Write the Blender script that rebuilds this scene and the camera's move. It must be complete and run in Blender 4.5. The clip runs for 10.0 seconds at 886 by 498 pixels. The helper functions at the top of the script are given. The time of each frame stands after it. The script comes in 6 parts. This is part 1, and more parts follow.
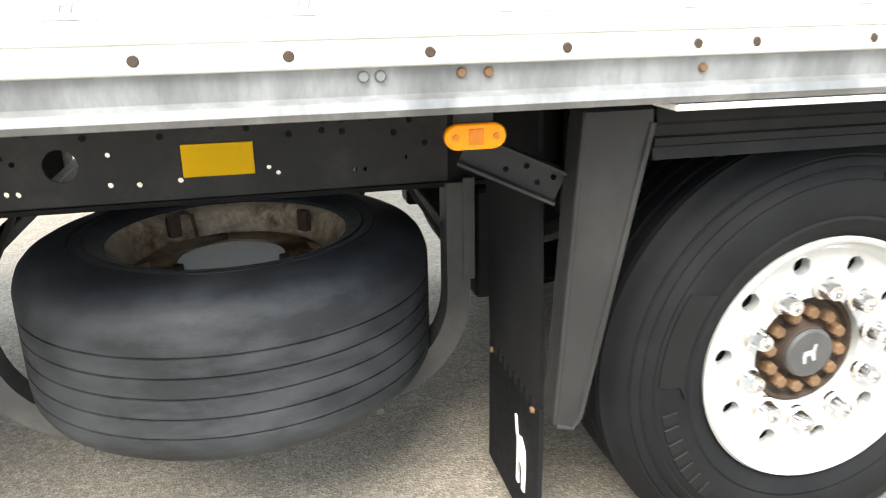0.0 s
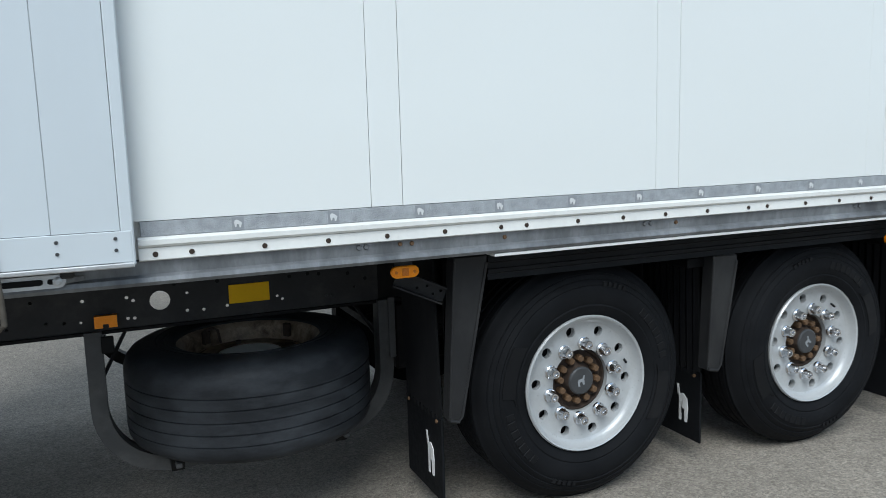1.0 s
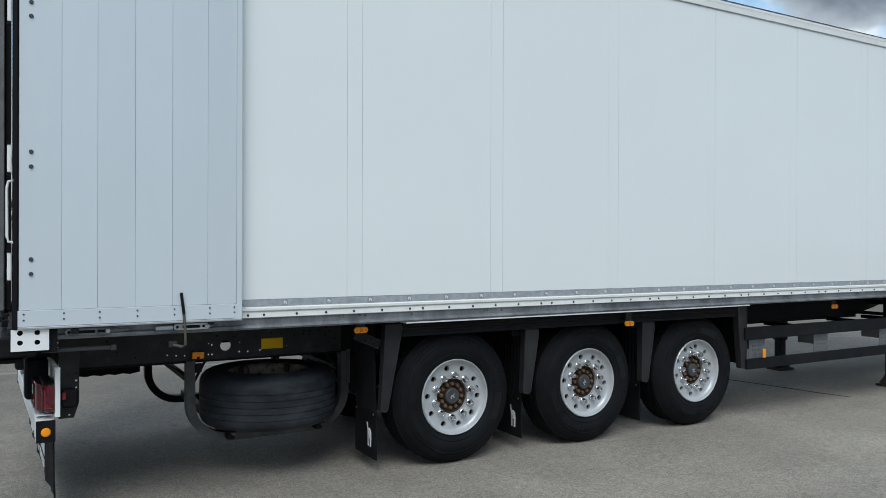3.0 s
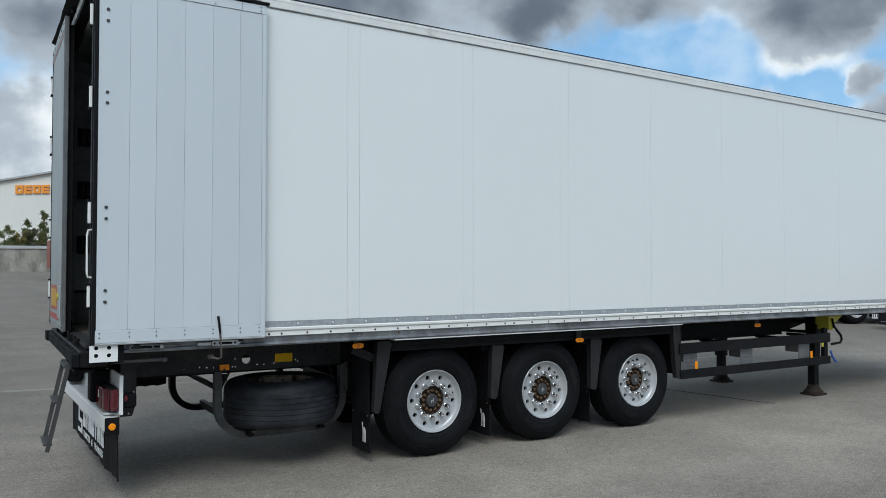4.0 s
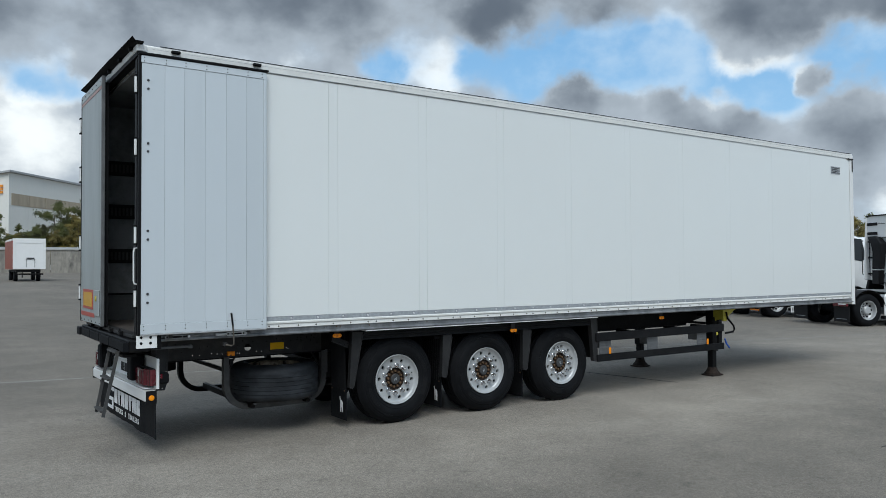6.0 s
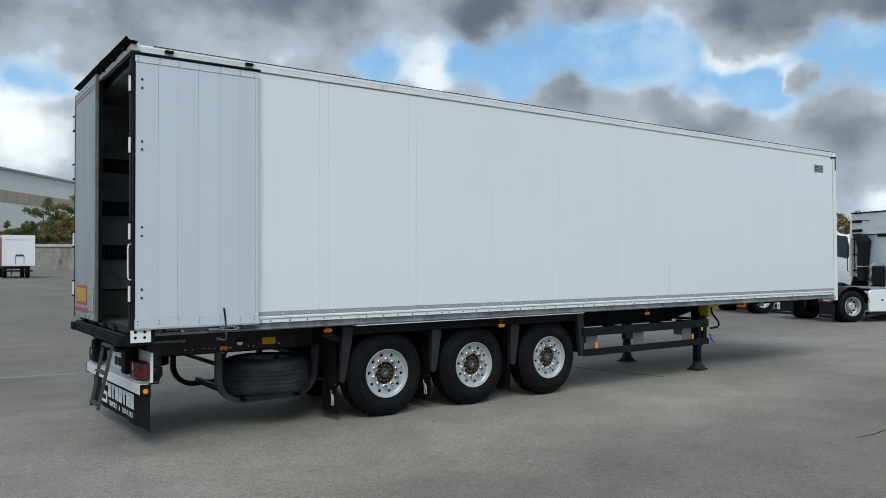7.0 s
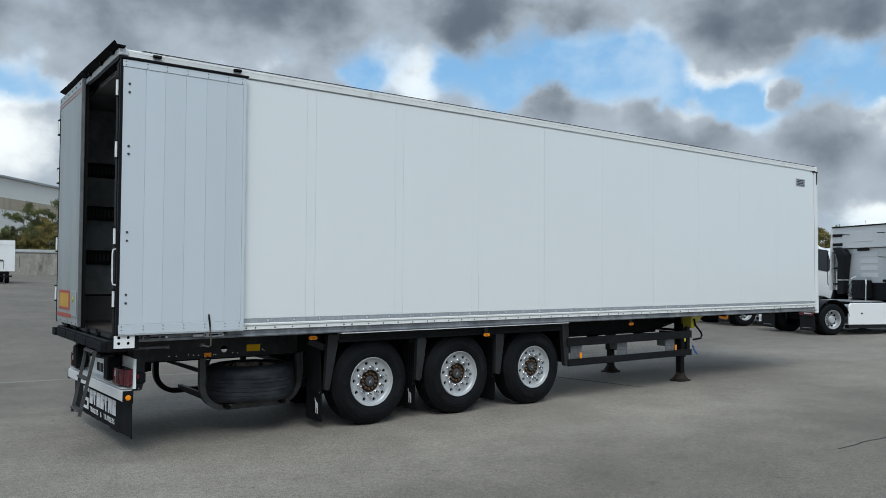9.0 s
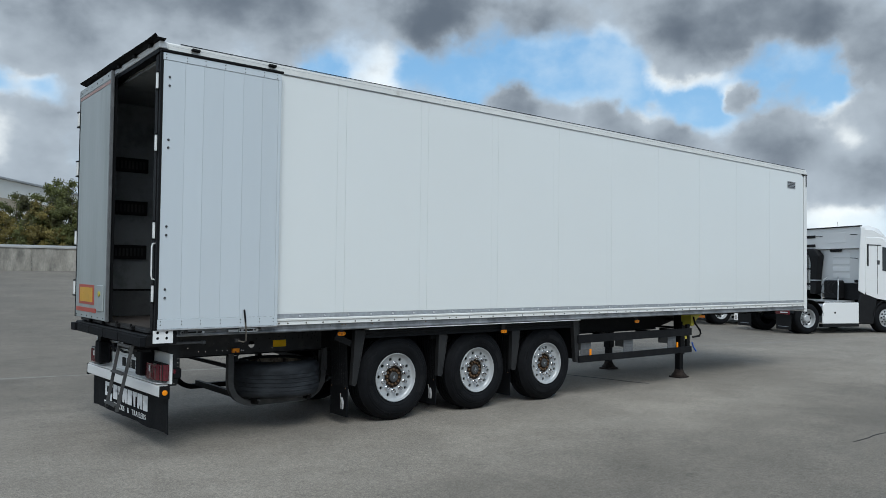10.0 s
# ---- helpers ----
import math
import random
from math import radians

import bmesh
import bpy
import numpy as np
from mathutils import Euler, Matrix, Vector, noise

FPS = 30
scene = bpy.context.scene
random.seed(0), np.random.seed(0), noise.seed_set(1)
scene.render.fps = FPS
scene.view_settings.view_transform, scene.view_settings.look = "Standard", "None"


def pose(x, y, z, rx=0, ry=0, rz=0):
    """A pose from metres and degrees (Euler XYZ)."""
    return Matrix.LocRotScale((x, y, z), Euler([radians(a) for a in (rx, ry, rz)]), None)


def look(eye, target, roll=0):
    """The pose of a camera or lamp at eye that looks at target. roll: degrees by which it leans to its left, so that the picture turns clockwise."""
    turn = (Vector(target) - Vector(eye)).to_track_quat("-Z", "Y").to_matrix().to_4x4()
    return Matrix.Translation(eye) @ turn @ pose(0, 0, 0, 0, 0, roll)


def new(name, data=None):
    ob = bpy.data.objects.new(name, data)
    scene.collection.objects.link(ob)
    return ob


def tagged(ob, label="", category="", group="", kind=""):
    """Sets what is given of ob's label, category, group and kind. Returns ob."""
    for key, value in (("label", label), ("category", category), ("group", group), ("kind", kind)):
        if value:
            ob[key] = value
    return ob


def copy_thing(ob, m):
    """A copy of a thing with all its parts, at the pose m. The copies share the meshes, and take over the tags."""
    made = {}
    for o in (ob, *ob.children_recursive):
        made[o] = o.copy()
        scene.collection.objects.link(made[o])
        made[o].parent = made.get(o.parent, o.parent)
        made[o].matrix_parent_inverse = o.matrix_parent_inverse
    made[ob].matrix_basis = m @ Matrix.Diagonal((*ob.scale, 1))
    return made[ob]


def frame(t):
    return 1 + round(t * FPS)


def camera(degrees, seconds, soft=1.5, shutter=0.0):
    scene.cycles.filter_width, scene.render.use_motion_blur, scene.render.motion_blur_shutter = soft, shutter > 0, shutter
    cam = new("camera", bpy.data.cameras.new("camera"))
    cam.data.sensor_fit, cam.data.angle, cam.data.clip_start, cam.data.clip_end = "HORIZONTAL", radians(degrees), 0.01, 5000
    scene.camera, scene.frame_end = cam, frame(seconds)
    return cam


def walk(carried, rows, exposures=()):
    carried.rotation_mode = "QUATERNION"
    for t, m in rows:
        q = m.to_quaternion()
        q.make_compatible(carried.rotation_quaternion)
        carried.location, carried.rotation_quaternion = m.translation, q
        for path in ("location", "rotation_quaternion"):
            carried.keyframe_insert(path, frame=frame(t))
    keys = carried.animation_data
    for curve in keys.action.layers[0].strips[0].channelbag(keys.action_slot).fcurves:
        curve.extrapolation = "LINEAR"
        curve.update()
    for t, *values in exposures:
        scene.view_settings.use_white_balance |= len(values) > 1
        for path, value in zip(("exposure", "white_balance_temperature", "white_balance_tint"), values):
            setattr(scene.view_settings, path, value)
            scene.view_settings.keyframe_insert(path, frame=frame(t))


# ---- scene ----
cam = camera(60.2, 10.0, soft=0.75, shutter=0.15)
PATH = [
    (0, (1.845, -1.085, 1.352), (2.270, 0.760, 0.718), -0.9),
    (0.2, (1.760, -1.350, 1.422), (2.325, 0.485, 0.860), -1.35),
    (0.5, (1.597, -1.742, 1.505), (2.268, 0.090, 1.062), -1.85),
    (1, (1.233, -2.432, 1.594), (2.013, -0.612, 1.312), -1.6),
    (1.5, (0.938, -3.087, 1.679), (1.786, -1.286, 1.485), -0.6),
    (2, (0.605, -3.705, 1.718), (1.505, -1.924, 1.588), -0.1),
    (2.5, (0.287, -4.348, 1.709), (1.235, -2.587, 1.65), 0.1),
    (4, (-0.72, -6.127, 1.807), (0.314, -4.416, 1.86), -0.0),
    (4.5, (-1.067, -6.635, 1.837), (-0.01, -4.938, 1.904), -0.2),
    (5, (-1.324, -7.157, 1.87), (-0.241, -5.476, 1.93), -0.2),
    (5.5, (-1.582, -7.546, 1.847), (-0.476, -5.881, 1.906), -0.3),
    (6, (-1.745, -7.784, 1.895), (-0.62, -6.131, 1.943), -0.3),
    (7.5, (-1.826, -7.954, 1.88), (-0.677, -6.317, 1.921), -0.2),
    (8, (-1.824, -7.971, 1.884), (-0.672, -6.336, 1.931), -0.0),
    (8.5, (-1.816, -7.958, 1.873), (-0.656, -6.329, 1.93), 0.1),
    (9, (-1.853, -7.939, 1.868), (-0.675, -6.323, 1.934), 0.3),
    (9.5, (-2.176, -7.784, 1.863), (-0.966, -6.193, 1.928), 0.5),
    (10, (-2.529, -7.545, 1.846), (-1.273, -5.99, 1.908), 0.7),
]
EXPOSURES = [(0.0, 2.75, 7300, 8), (0.3, 2.15, 6950, 7), (0.6, 1.24, 6450, 6), (0.9, 0.68, 6100, 5), (1.3, 0.46, 6020, 5), (2.5, 0.32, 6020, 5), (4.0, 0.20, 6060, 5), (10.0, 0.15, 6040, 5)]
walk(cam, [(t, look(eye, target, roll)) for t, eye, target, roll in PATH], EXPOSURES)
SKY, SUN = 1.05, 1.86
YARD = (0.178, 0.157, 0.130)

# ---- light ----
SUN_EL, SUN_ROT = 51.7, 210.0
world = bpy.data.worlds.new("sky")
scene.world = world
world.use_nodes = True
wt = world.node_tree
wt.nodes.clear()


def wnode(kind, **values):
    n = wt.nodes.new(kind)
    for key, value in values.items():
        n.inputs[key].default_value = value
    return n


def wmath(op, a, b=None, c=None, clamp=False):
    n = wt.nodes.new("ShaderNodeMath")
    n.operation, n.use_clamp = op, clamp
    for i, v in enumerate((a, b, c)):
        if v is None:
            continue
        if isinstance(v, (int, float)):
            n.inputs[i].default_value = v
        else:
            wt.links.new(v, n.inputs[i])
    return n.outputs[0]


def wsmooth(value, lo, hi):
    n = wt.nodes.new("ShaderNodeMapRange")
    n.interpolation_type = "SMOOTHSTEP"
    wt.links.new(value, n.inputs["Value"])
    n.inputs["From Min"].default_value, n.inputs["From Max"].default_value = lo, hi
    return n.outputs["Result"]


def wmix(fac, a, b):
    n = wt.nodes.new("ShaderNodeMix")
    n.data_type = "RGBA"
    for i, v in ((0, fac), (6, a), (7, b)):
        if isinstance(v, (int, float, tuple)):
            n.inputs[i].default_value = v
        else:
            wt.links.new(v, n.inputs[i])
    return n.outputs[2]


def wnoise(vec, scale, detail, rough, distort=0.0):
    n = wnode("ShaderNodeTexNoise", Scale=scale, Detail=detail, Roughness=rough, Distortion=distort)
    wt.links.new(vec, n.inputs["Vector"])
    return n.outputs["Fac"]


coord = wt.nodes.new("ShaderNodeTexCoord").outputs["Generated"]
sky = wt.nodes.new("ShaderNodeTexSky")
sky.sky_type, sky.sun_disc = "NISHITA", False
sky.sun_elevation, sky.sun_rotation = radians(SUN_EL), radians(SUN_ROT)
sky.air_density, sky.dust_density, sky.ozone_density = 1.0, 0.6, 2.0
split = wt.nodes.new("ShaderNodeSeparateXYZ")
wt.links.new(coord, split.inputs[0])
up = split.outputs["Z"]
# the direction itself carries the cloud pattern, a little flattened
deck = wt.nodes.new("ShaderNodeMapping")
deck.inputs["Scale"].default_value = (1.0, 1.0, 1.35)
wt.links.new(coord, deck.inputs["Vector"])
deck = deck.outputs[0]


def skyway(azimuth, elevation):
    a, e = radians(azimuth), radians(elevation)
    return (math.sin(a) * math.cos(e), math.cos(a) * math.cos(e), math.sin(e))


def vmath(op, a, b):
    n = wt.nodes.new("ShaderNodeVectorMath")
    n.operation = op
    for i, q in enumerate((a, b)):
        if isinstance(q, tuple):
            n.inputs[i].default_value = q
        else:
            wt.links.new(q, n.inputs[i])
    return n.outputs[0]


def drift(scale, amount):
    """A wandering offset that frays the fields' outlines."""
    n = wnode("ShaderNodeTexNoise", Scale=scale, Detail=5.0, Roughness=0.52)
    wt.links.new(coord, n.inputs["Vector"])
    return vmath("MULTIPLY", vmath("SUBTRACT", n.outputs["Color"], (0.5, 0.5, 0.5)), (amount, amount, amount * 0.8))


frayed = vmath("ADD", coord, vmath("ADD", drift(8.0, 0.07), drift(26.0, 0.045)))


def blob(azimuth, elevation, width):
    """A soft frayed field in the sky, 1 in its middle and 0 at its rim."""
    n = wt.nodes.new("ShaderNodeVectorMath")
    n.operation = "DISTANCE"
    wt.links.new(frayed, n.inputs[0])
    n.inputs[1].default_value = skyway(azimuth, elevation)
    return wsmooth(n.outputs["Value"], math.radians(width), 0.0)


def total(fields):
    out = None
    for f, k in fields:
        g = wmath("MULTIPLY", f, k)
        out = g if out is None else wmath("ADD", out, g)
    return out


shape = wnoise(deck, 4.2, 6.0, 0.50, 0.0)
billow = wnoise(deck, 11.0, 7.0, 0.50, 0.0)
tone = wnoise(deck, 3.6, 5.0, 0.50, 0.0)
gaps = total([(blob(37, 15.4, 3.0), 0.24), (blob(41, 15.2, 4.2), 0.30), (blob(45.6, 15.2, 4.6), 0.32), (blob(50.4, 14.2, 4.6), 0.32), (blob(53, 12.2, 3.0), 0.26), (blob(56.4, 12.0, 3.2), 0.26), (blob(58.6, 11.2, 3.0), 0.22), (blob(61.4, 10.9, 2.2), 0.18),
              (blob(61.8, 13.8, 3.4), 0.30), (blob(65.4, 13.3, 3.6), 0.30), (blob(29.3, 14.8, 2.6), 0.24), (blob(8.6, 12.2, 3.4), 0.24), (blob(11.6, 11.3, 2.2), 0.20), (blob(5.0, 12.3, 2.8), 0.22), (blob(0, 12.6, 4), 0.20),
              (blob(-60, 40, 40), 0.10), (blob(150, 45, 40), 0.12)])
puffs = total([(blob(44.2, 12.7, 2.8), 0.30), (blob(51.2, 11.3, 2.8), 0.30), (blob(54.2, 9.7, 3.4), 0.32), (blob(60.4, 12.2, 1.8), 0.34), (blob(62.6, 9.0, 3.4), 0.32), (blob(66.0, 8.0, 5.0), 0.32), (blob(68.0, 10.0, 3.0), 0.28),
               (blob(56.2, 14.6, 2.4), 0.16), (blob(68.6, 14.0, 3.0), 0.28), (blob(47.5, 10.6, 3.0), 0.26), (blob(10.6, 14.0, 2.6), 0.24), (blob(9, 8.0, 5.5), 0.30), (blob(4.2, 8.4, 5.5), 0.30), (blob(-1, 8, 6), 0.25)])
heavy = total([(blob(40.2, 18.4, 5.5), 0.80), (blob(37.4, 19.5, 5.5), 0.5), (blob(45.6, 17.6, 3.2), 0.55), (blob(57.2, 17.6, 5.2), 0.85), (blob(60.2, 16.4, 3.6), 0.55), (blob(64.2, 16.5, 3.8), 0.55), (blob(66.8, 17.4, 4.5), 0.5), (blob(48.2, 18.2, 3.0), 0.40), (blob(62.0, 18.6, 4.0), 0.35),
               (blob(14, 18.2, 8), 0.50), (blob(23, 18.4, 9), 0.52), (blob(28.5, 17.4, 4), 0.25), (blob(44.0, 12.6, 2.4), 0.45), (blob(51.3, 11.3, 2.6), 0.50), (blob(54.4, 9.6, 3.2), 0.50), (blob(62.8, 8.9, 3.8), 0.55),
               (blob(60.5, 12.0, 1.7), 0.45), (blob(68.5, 13.9, 2.6), 0.40), (blob(67.6, 6.6, 3.6), 0.60), (blob(8, 17.5, 8), 0.42), (blob(30, 35, 30), 0.2)])
bright = total([(blob(33.8, 14.0, 4.5), 0.40), (blob(55.5, 14.2, 3.4), 0.40), (blob(54.7, 10.9, 1.6), 0.45), (blob(66.8, 10.2, 3.4), 0.55), (blob(67, 4.0, 4.2), 0.55), (blob(50.2, 17.6, 3.4), 0.30), (blob(10.8, 13.6, 4.5), 0.42), (blob(8, 8.2, 7), 0.42),
                (blob(4.4, 8.4, 7), 0.42), (blob(19, 14.8, 5.5), 0.34), (blob(25, 14.5, 5), 0.28), (blob(59.4, 13.9, 2.6), 0.35)])
cover = wmath("ADD", wmath("ADD", wmath("MULTIPLY", shape, 0.45), wmath("ADD", wmath("MULTIPLY", billow, 0.40), 0.075)), wmath("SUBTRACT", wmath("ADD", puffs, wmath("MULTIPLY", heavy, 0.20)), gaps))
cloud = wsmooth(cover, 0.31, 0.55)
edge = wmath("SUBTRACT", wsmooth(cover, 0.36, 0.66), 0.62)
shade = wmath("ADD", wmath("MULTIPLY", wmath("SUBTRACT", tone, 0.5), 1.0), wmath("MULTIPLY", wmath("SUBTRACT", billow, 0.5), 1.3))
shade = wmath("ADD", wmath("ADD", shade, wmath("MULTIPLY", edge, 0.36)), wmath("SUBTRACT", wmath("ADD", wmath("MULTIPLY", heavy, 0.62), 0.50), wmath("MULTIPLY", bright, 0.80)))
greys = wmix(wsmooth(shade, 0.30, 1.45), (0.405, 0.435, 0.475, 1.0), (0.118, 0.137, 0.168, 1.0))
clouds = wmix(wsmooth(shade, 0.46, -0.05), greys, (0.88, 0.87, 0.85, 1.0))
air = wmix(wsmooth(up, 0.0, 0.45), (0.365, 0.565, 0.765, 1.0), (0.16, 0.37, 0.64, 1.0))
tint = wnode("ShaderNodeMix")
tint.data_type, tint.blend_type = "RGBA", "MIX"
tint.inputs[0].default_value = 0.75
scaled = wt.nodes.new("ShaderNodeVectorMath")
scaled.operation = "SCALE"
wt.links.new(sky.outputs[0], scaled.inputs[0])
scaled.inputs["Scale"].default_value = 0.10
wt.links.new(scaled.outputs[0], tint.inputs[6])
wt.links.new(air, tint.inputs[7])
veil = wmath("MULTIPLY", wsmooth(wnoise(deck, 9.0, 6.0, 0.55), 0.42, 0.75), 0.55)
whole = wmix(cloud, wmix(veil, tint.outputs[2], (0.60, 0.68, 0.76, 1.0)), clouds)
back = wnode("ShaderNodeBackground", Strength=SKY)
wt.links.new(whole, back.inputs["Color"])
wt.links.new(back.outputs[0], wt.nodes.new("ShaderNodeOutputWorld").inputs["Surface"])

sun = new("sun", bpy.data.lights.new("sun", "SUN"))
sun.data.energy, sun.data.angle, sun.data.color = SUN, radians(35), (1.0, 0.98, 0.95)
sun.matrix_world = look((0, 0, 30), (0.306 * 30, 0.53 * 30, 30 - 30 * 0.79))


# ---- materials ----
def mat(name, col, rough=0.5, metal=0.0, var=0.12, scale=6.0, bump=0.0, bscale=40.0, stain=None, stain_scale=2.0, stain_lo=0.5, stain_hi=0.7,
        each=0.0, stretch=(1, 1, 1), coat=0.0, spec=0.5, rvar=0.08):
    m = bpy.data.materials.new(name)
    m.use_nodes = True
    t = m.node_tree
    bsdf = t.nodes["Principled BSDF"]
    co = t.nodes.new("ShaderNodeTexCoord").outputs["Object"]
    mp = t.nodes.new("ShaderNodeMapping")
    mp.inputs["Scale"].default_value = stretch
    t.links.new(co, mp.inputs["Vector"])
    co = mp.outputs[0]

    def nz(sc, detail, ro=0.55):
        n = t.nodes.new("ShaderNodeTexNoise")
        n.inputs["Scale"].default_value, n.inputs["Detail"].default_value, n.inputs["Roughness"].default_value = sc, detail, ro
        t.links.new(co, n.inputs["Vector"])
        return n.outputs["Fac"]

    def rng(v, a, b, c, d):
        n = t.nodes.new("ShaderNodeMapRange")
        t.links.new(v, n.inputs[0])
        for i, k in enumerate((a, b, c, d)):
            n.inputs[i + 1].default_value = k
        return n.outputs[0]

    def mul(a, b):
        n = t.nodes.new("ShaderNodeMath")
        n.operation = "MULTIPLY"
        t.links.new(a, n.inputs[0])
        t.links.new(b, n.inputs[1])
        return n.outputs[0]

    big, fine = nz(scale, 4.0), nz(scale * 9.0, 5.0, 0.65)
    k = mul(rng(big, 0.3, 0.7, 1 - var, 1 + var), rng(fine, 0.3, 0.7, 1 - var * 0.6, 1 + var * 0.6))
    if each:
        info = t.nodes.new("ShaderNodeObjectInfo")
        k = mul(k, rng(info.outputs["Random"], 0, 1, 1 - each, 1 + each))
    base = t.nodes.new("ShaderNodeVectorMath")
    base.operation = "SCALE"
    base.inputs[0].default_value = col[:3]
    t.links.new(k, base.inputs["Scale"])
    out = base.outputs[0]
    rough_out = rng(fine, 0.3, 0.7, max(0.02, rough - rvar), min(1, rough + rvar))
    if stain:
        fac = rng(nz(stain_scale, 8.0, 0.68), stain_lo, stain_hi, 0.0, 1.0)
        mx = t.nodes.new("ShaderNodeMix")
        mx.data_type = "RGBA"
        t.links.new(fac, mx.inputs[0])
        t.links.new(out, mx.inputs[6])
        mx.inputs[7].default_value = (*stain[:3], 1)
        out = mx.outputs[2]
    t.links.new(out, bsdf.inputs["Base Color"])
    t.links.new(rough_out, bsdf.inputs["Roughness"])
    bsdf.inputs["Metallic"].default_value = metal
    bsdf.inputs["Coat Weight"].default_value, bsdf.inputs["Specular IOR Level"].default_value = coat, spec
    bsdf.inputs["Coat Roughness"].default_value = 0.09
    if bump:
        b = t.nodes.new("ShaderNodeBump")
        b.inputs["Strength"].default_value, b.inputs["Distance"].default_value = bump, 0.01
        t.links.new(nz(bscale, 6.0, 0.6), b.inputs["Height"])
        t.links.new(b.outputs[0], bsdf.inputs["Normal"])
    return m


WHITE_WALL = mat("white_coated_panel", (0.79, 0.81, 0.795), 0.32, var=0.005, scale=0.35, rvar=0.0, coat=0.55)
WHITE_RAIL = mat("white_rail", (0.76, 0.76, 0.73), 0.35, var=0.05, scale=5, stain=(0.45, 0.43, 0.38), stain_scale=4, stain_lo=0.6, stain_hi=0.85)
DOOR_GREY = mat("anodised_door_panel", (0.61, 0.655, 0.685), 0.38, metal=0.1, var=0.015, scale=1.2, bump=0.012, bscale=9, each=0.025, stretch=(1, 1, 0.2))
# Closed leaf's skin, set darker than the open leaf's boards.
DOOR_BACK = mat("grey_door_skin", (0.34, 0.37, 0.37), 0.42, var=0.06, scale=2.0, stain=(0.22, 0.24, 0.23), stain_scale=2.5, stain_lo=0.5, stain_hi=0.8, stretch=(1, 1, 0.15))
GALV = mat("galvanised_steel", (0.24, 0.25, 0.26), 0.46, metal=0.35, var=0.24, scale=7, bump=0.06, bscale=60, stain=(0.105, 0.110, 0.117), stain_scale=4, stain_lo=0.42, stain_hi=0.66, stretch=(1.0, 1, 0.35))
GALV_STRIP = mat("knurled_grey_strip", (0.36, 0.38, 0.40), 0.5, metal=0.2, var=0.16, scale=28, bump=0.5, bscale=230)
RUBBER = mat("tyre_rubber", (0.0064, 0.0069, 0.0082), 0.70, var=0.18, scale=5, bump=0.10, bscale=55, stain=(0.0110, 0.0115, 0.0130), stain_scale=3.0, stain_lo=0.45, stain_hi=0.75, spec=0.12)
RUBBER_DUSTY = mat("dusty_worn_rubber", (0.0150, 0.0170, 0.0205), 0.62, var=0.22, scale=4, bump=0.10, bscale=45, stain=(0.038, 0.042, 0.048), stain_scale=4.5, stain_lo=0.42, stain_hi=0.66, stretch=(1, 1, 2.4), spec=0.3)
LADDER_GREY = mat("weathered_ladder_steel", (0.048, 0.048, 0.047), 0.55, metal=0.2, var=0.2, scale=8, bump=0.05)
BLACK_PLASTIC = mat("black_plastic", (0.0085, 0.0088, 0.0098), 0.52, var=0.12, scale=4, bump=0.06, bscale=90, stain=(0.020, 0.020, 0.021), stain_scale=2.5, stain_lo=0.5, stain_hi=0.8, spec=0.12)
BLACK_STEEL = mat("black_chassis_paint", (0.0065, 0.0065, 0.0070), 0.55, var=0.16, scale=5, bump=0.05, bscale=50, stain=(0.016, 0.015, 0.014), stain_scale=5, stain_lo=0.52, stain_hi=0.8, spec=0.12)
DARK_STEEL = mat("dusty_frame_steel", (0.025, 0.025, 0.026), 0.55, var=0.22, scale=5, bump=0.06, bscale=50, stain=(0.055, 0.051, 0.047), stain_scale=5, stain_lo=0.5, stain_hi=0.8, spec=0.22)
POST_PLASTIC = mat("dusty_guard_plastic", (0.017, 0.017, 0.018), 0.5, var=0.18, scale=4, bump=0.06, bscale=90, stain=(0.038, 0.0375, 0.037), stain_scale=3, stain_lo=0.48, stain_hi=0.75, stretch=(1, 1, 0.5), spec=0.3)
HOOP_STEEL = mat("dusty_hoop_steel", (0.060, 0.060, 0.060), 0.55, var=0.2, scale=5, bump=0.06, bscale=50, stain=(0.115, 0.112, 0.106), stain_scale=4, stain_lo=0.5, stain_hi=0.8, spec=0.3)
FADED_RED = mat("faded_red_stripe", (0.36, 0.21, 0.18), 0.4, var=0.08)
FOOT_RUST = mat("dark_rusty_foot", (0.040, 0.029, 0.023), 0.8, var=0.3, scale=20, bump=0.25, bscale=70, stain=(0.018, 0.015, 0.014), stain_scale=9, stain_lo=0.42, stain_hi=0.7, spec=0.2)
HANGER_STEEL = mat("weathered_hanger_steel", (0.15, 0.155, 0.16), 0.5, metal=0.3, var=0.18, scale=8)
EMBLEM_GREY = mat("grey_emblem_ground", (0.27, 0.285, 0.30), 0.5, var=0.06)
PALE_MARK = mat("pale_printed_mark", (0.66, 0.67, 0.67), 0.5, var=0.05)
KICK_GREY = mat("scuffed_kick_panel", (0.085, 0.089, 0.092), 0.55, var=0.15, scale=3, stain=(0.05, 0.05, 0.052), stain_scale=2.5)
GASKET = mat("black_gasket", (0.008, 0.008, 0.009), 0.55, var=0.1, spec=0.12)
RIM_PAINT = mat("silver_painted_rim", (0.45, 0.46, 0.465), 0.34, metal=0.2, var=0.05, scale=8, bump=0.03, bscale=80, stain=(0.40, 0.40, 0.39), stain_scale=6, stain_lo=0.55, stain_hi=0.85)
CHROME = mat("chrome_nut_cap", (0.66, 0.66, 0.67), 0.14, metal=1.0, var=0.03)
RUST = mat("rusty_steel", (0.050, 0.034, 0.025), 0.75, var=0.3, scale=25, bump=0.25, bscale=90, stain=(0.032, 0.024, 0.020), stain_scale=12, stain_lo=0.4, stain_hi=0.7, spec=0.3)
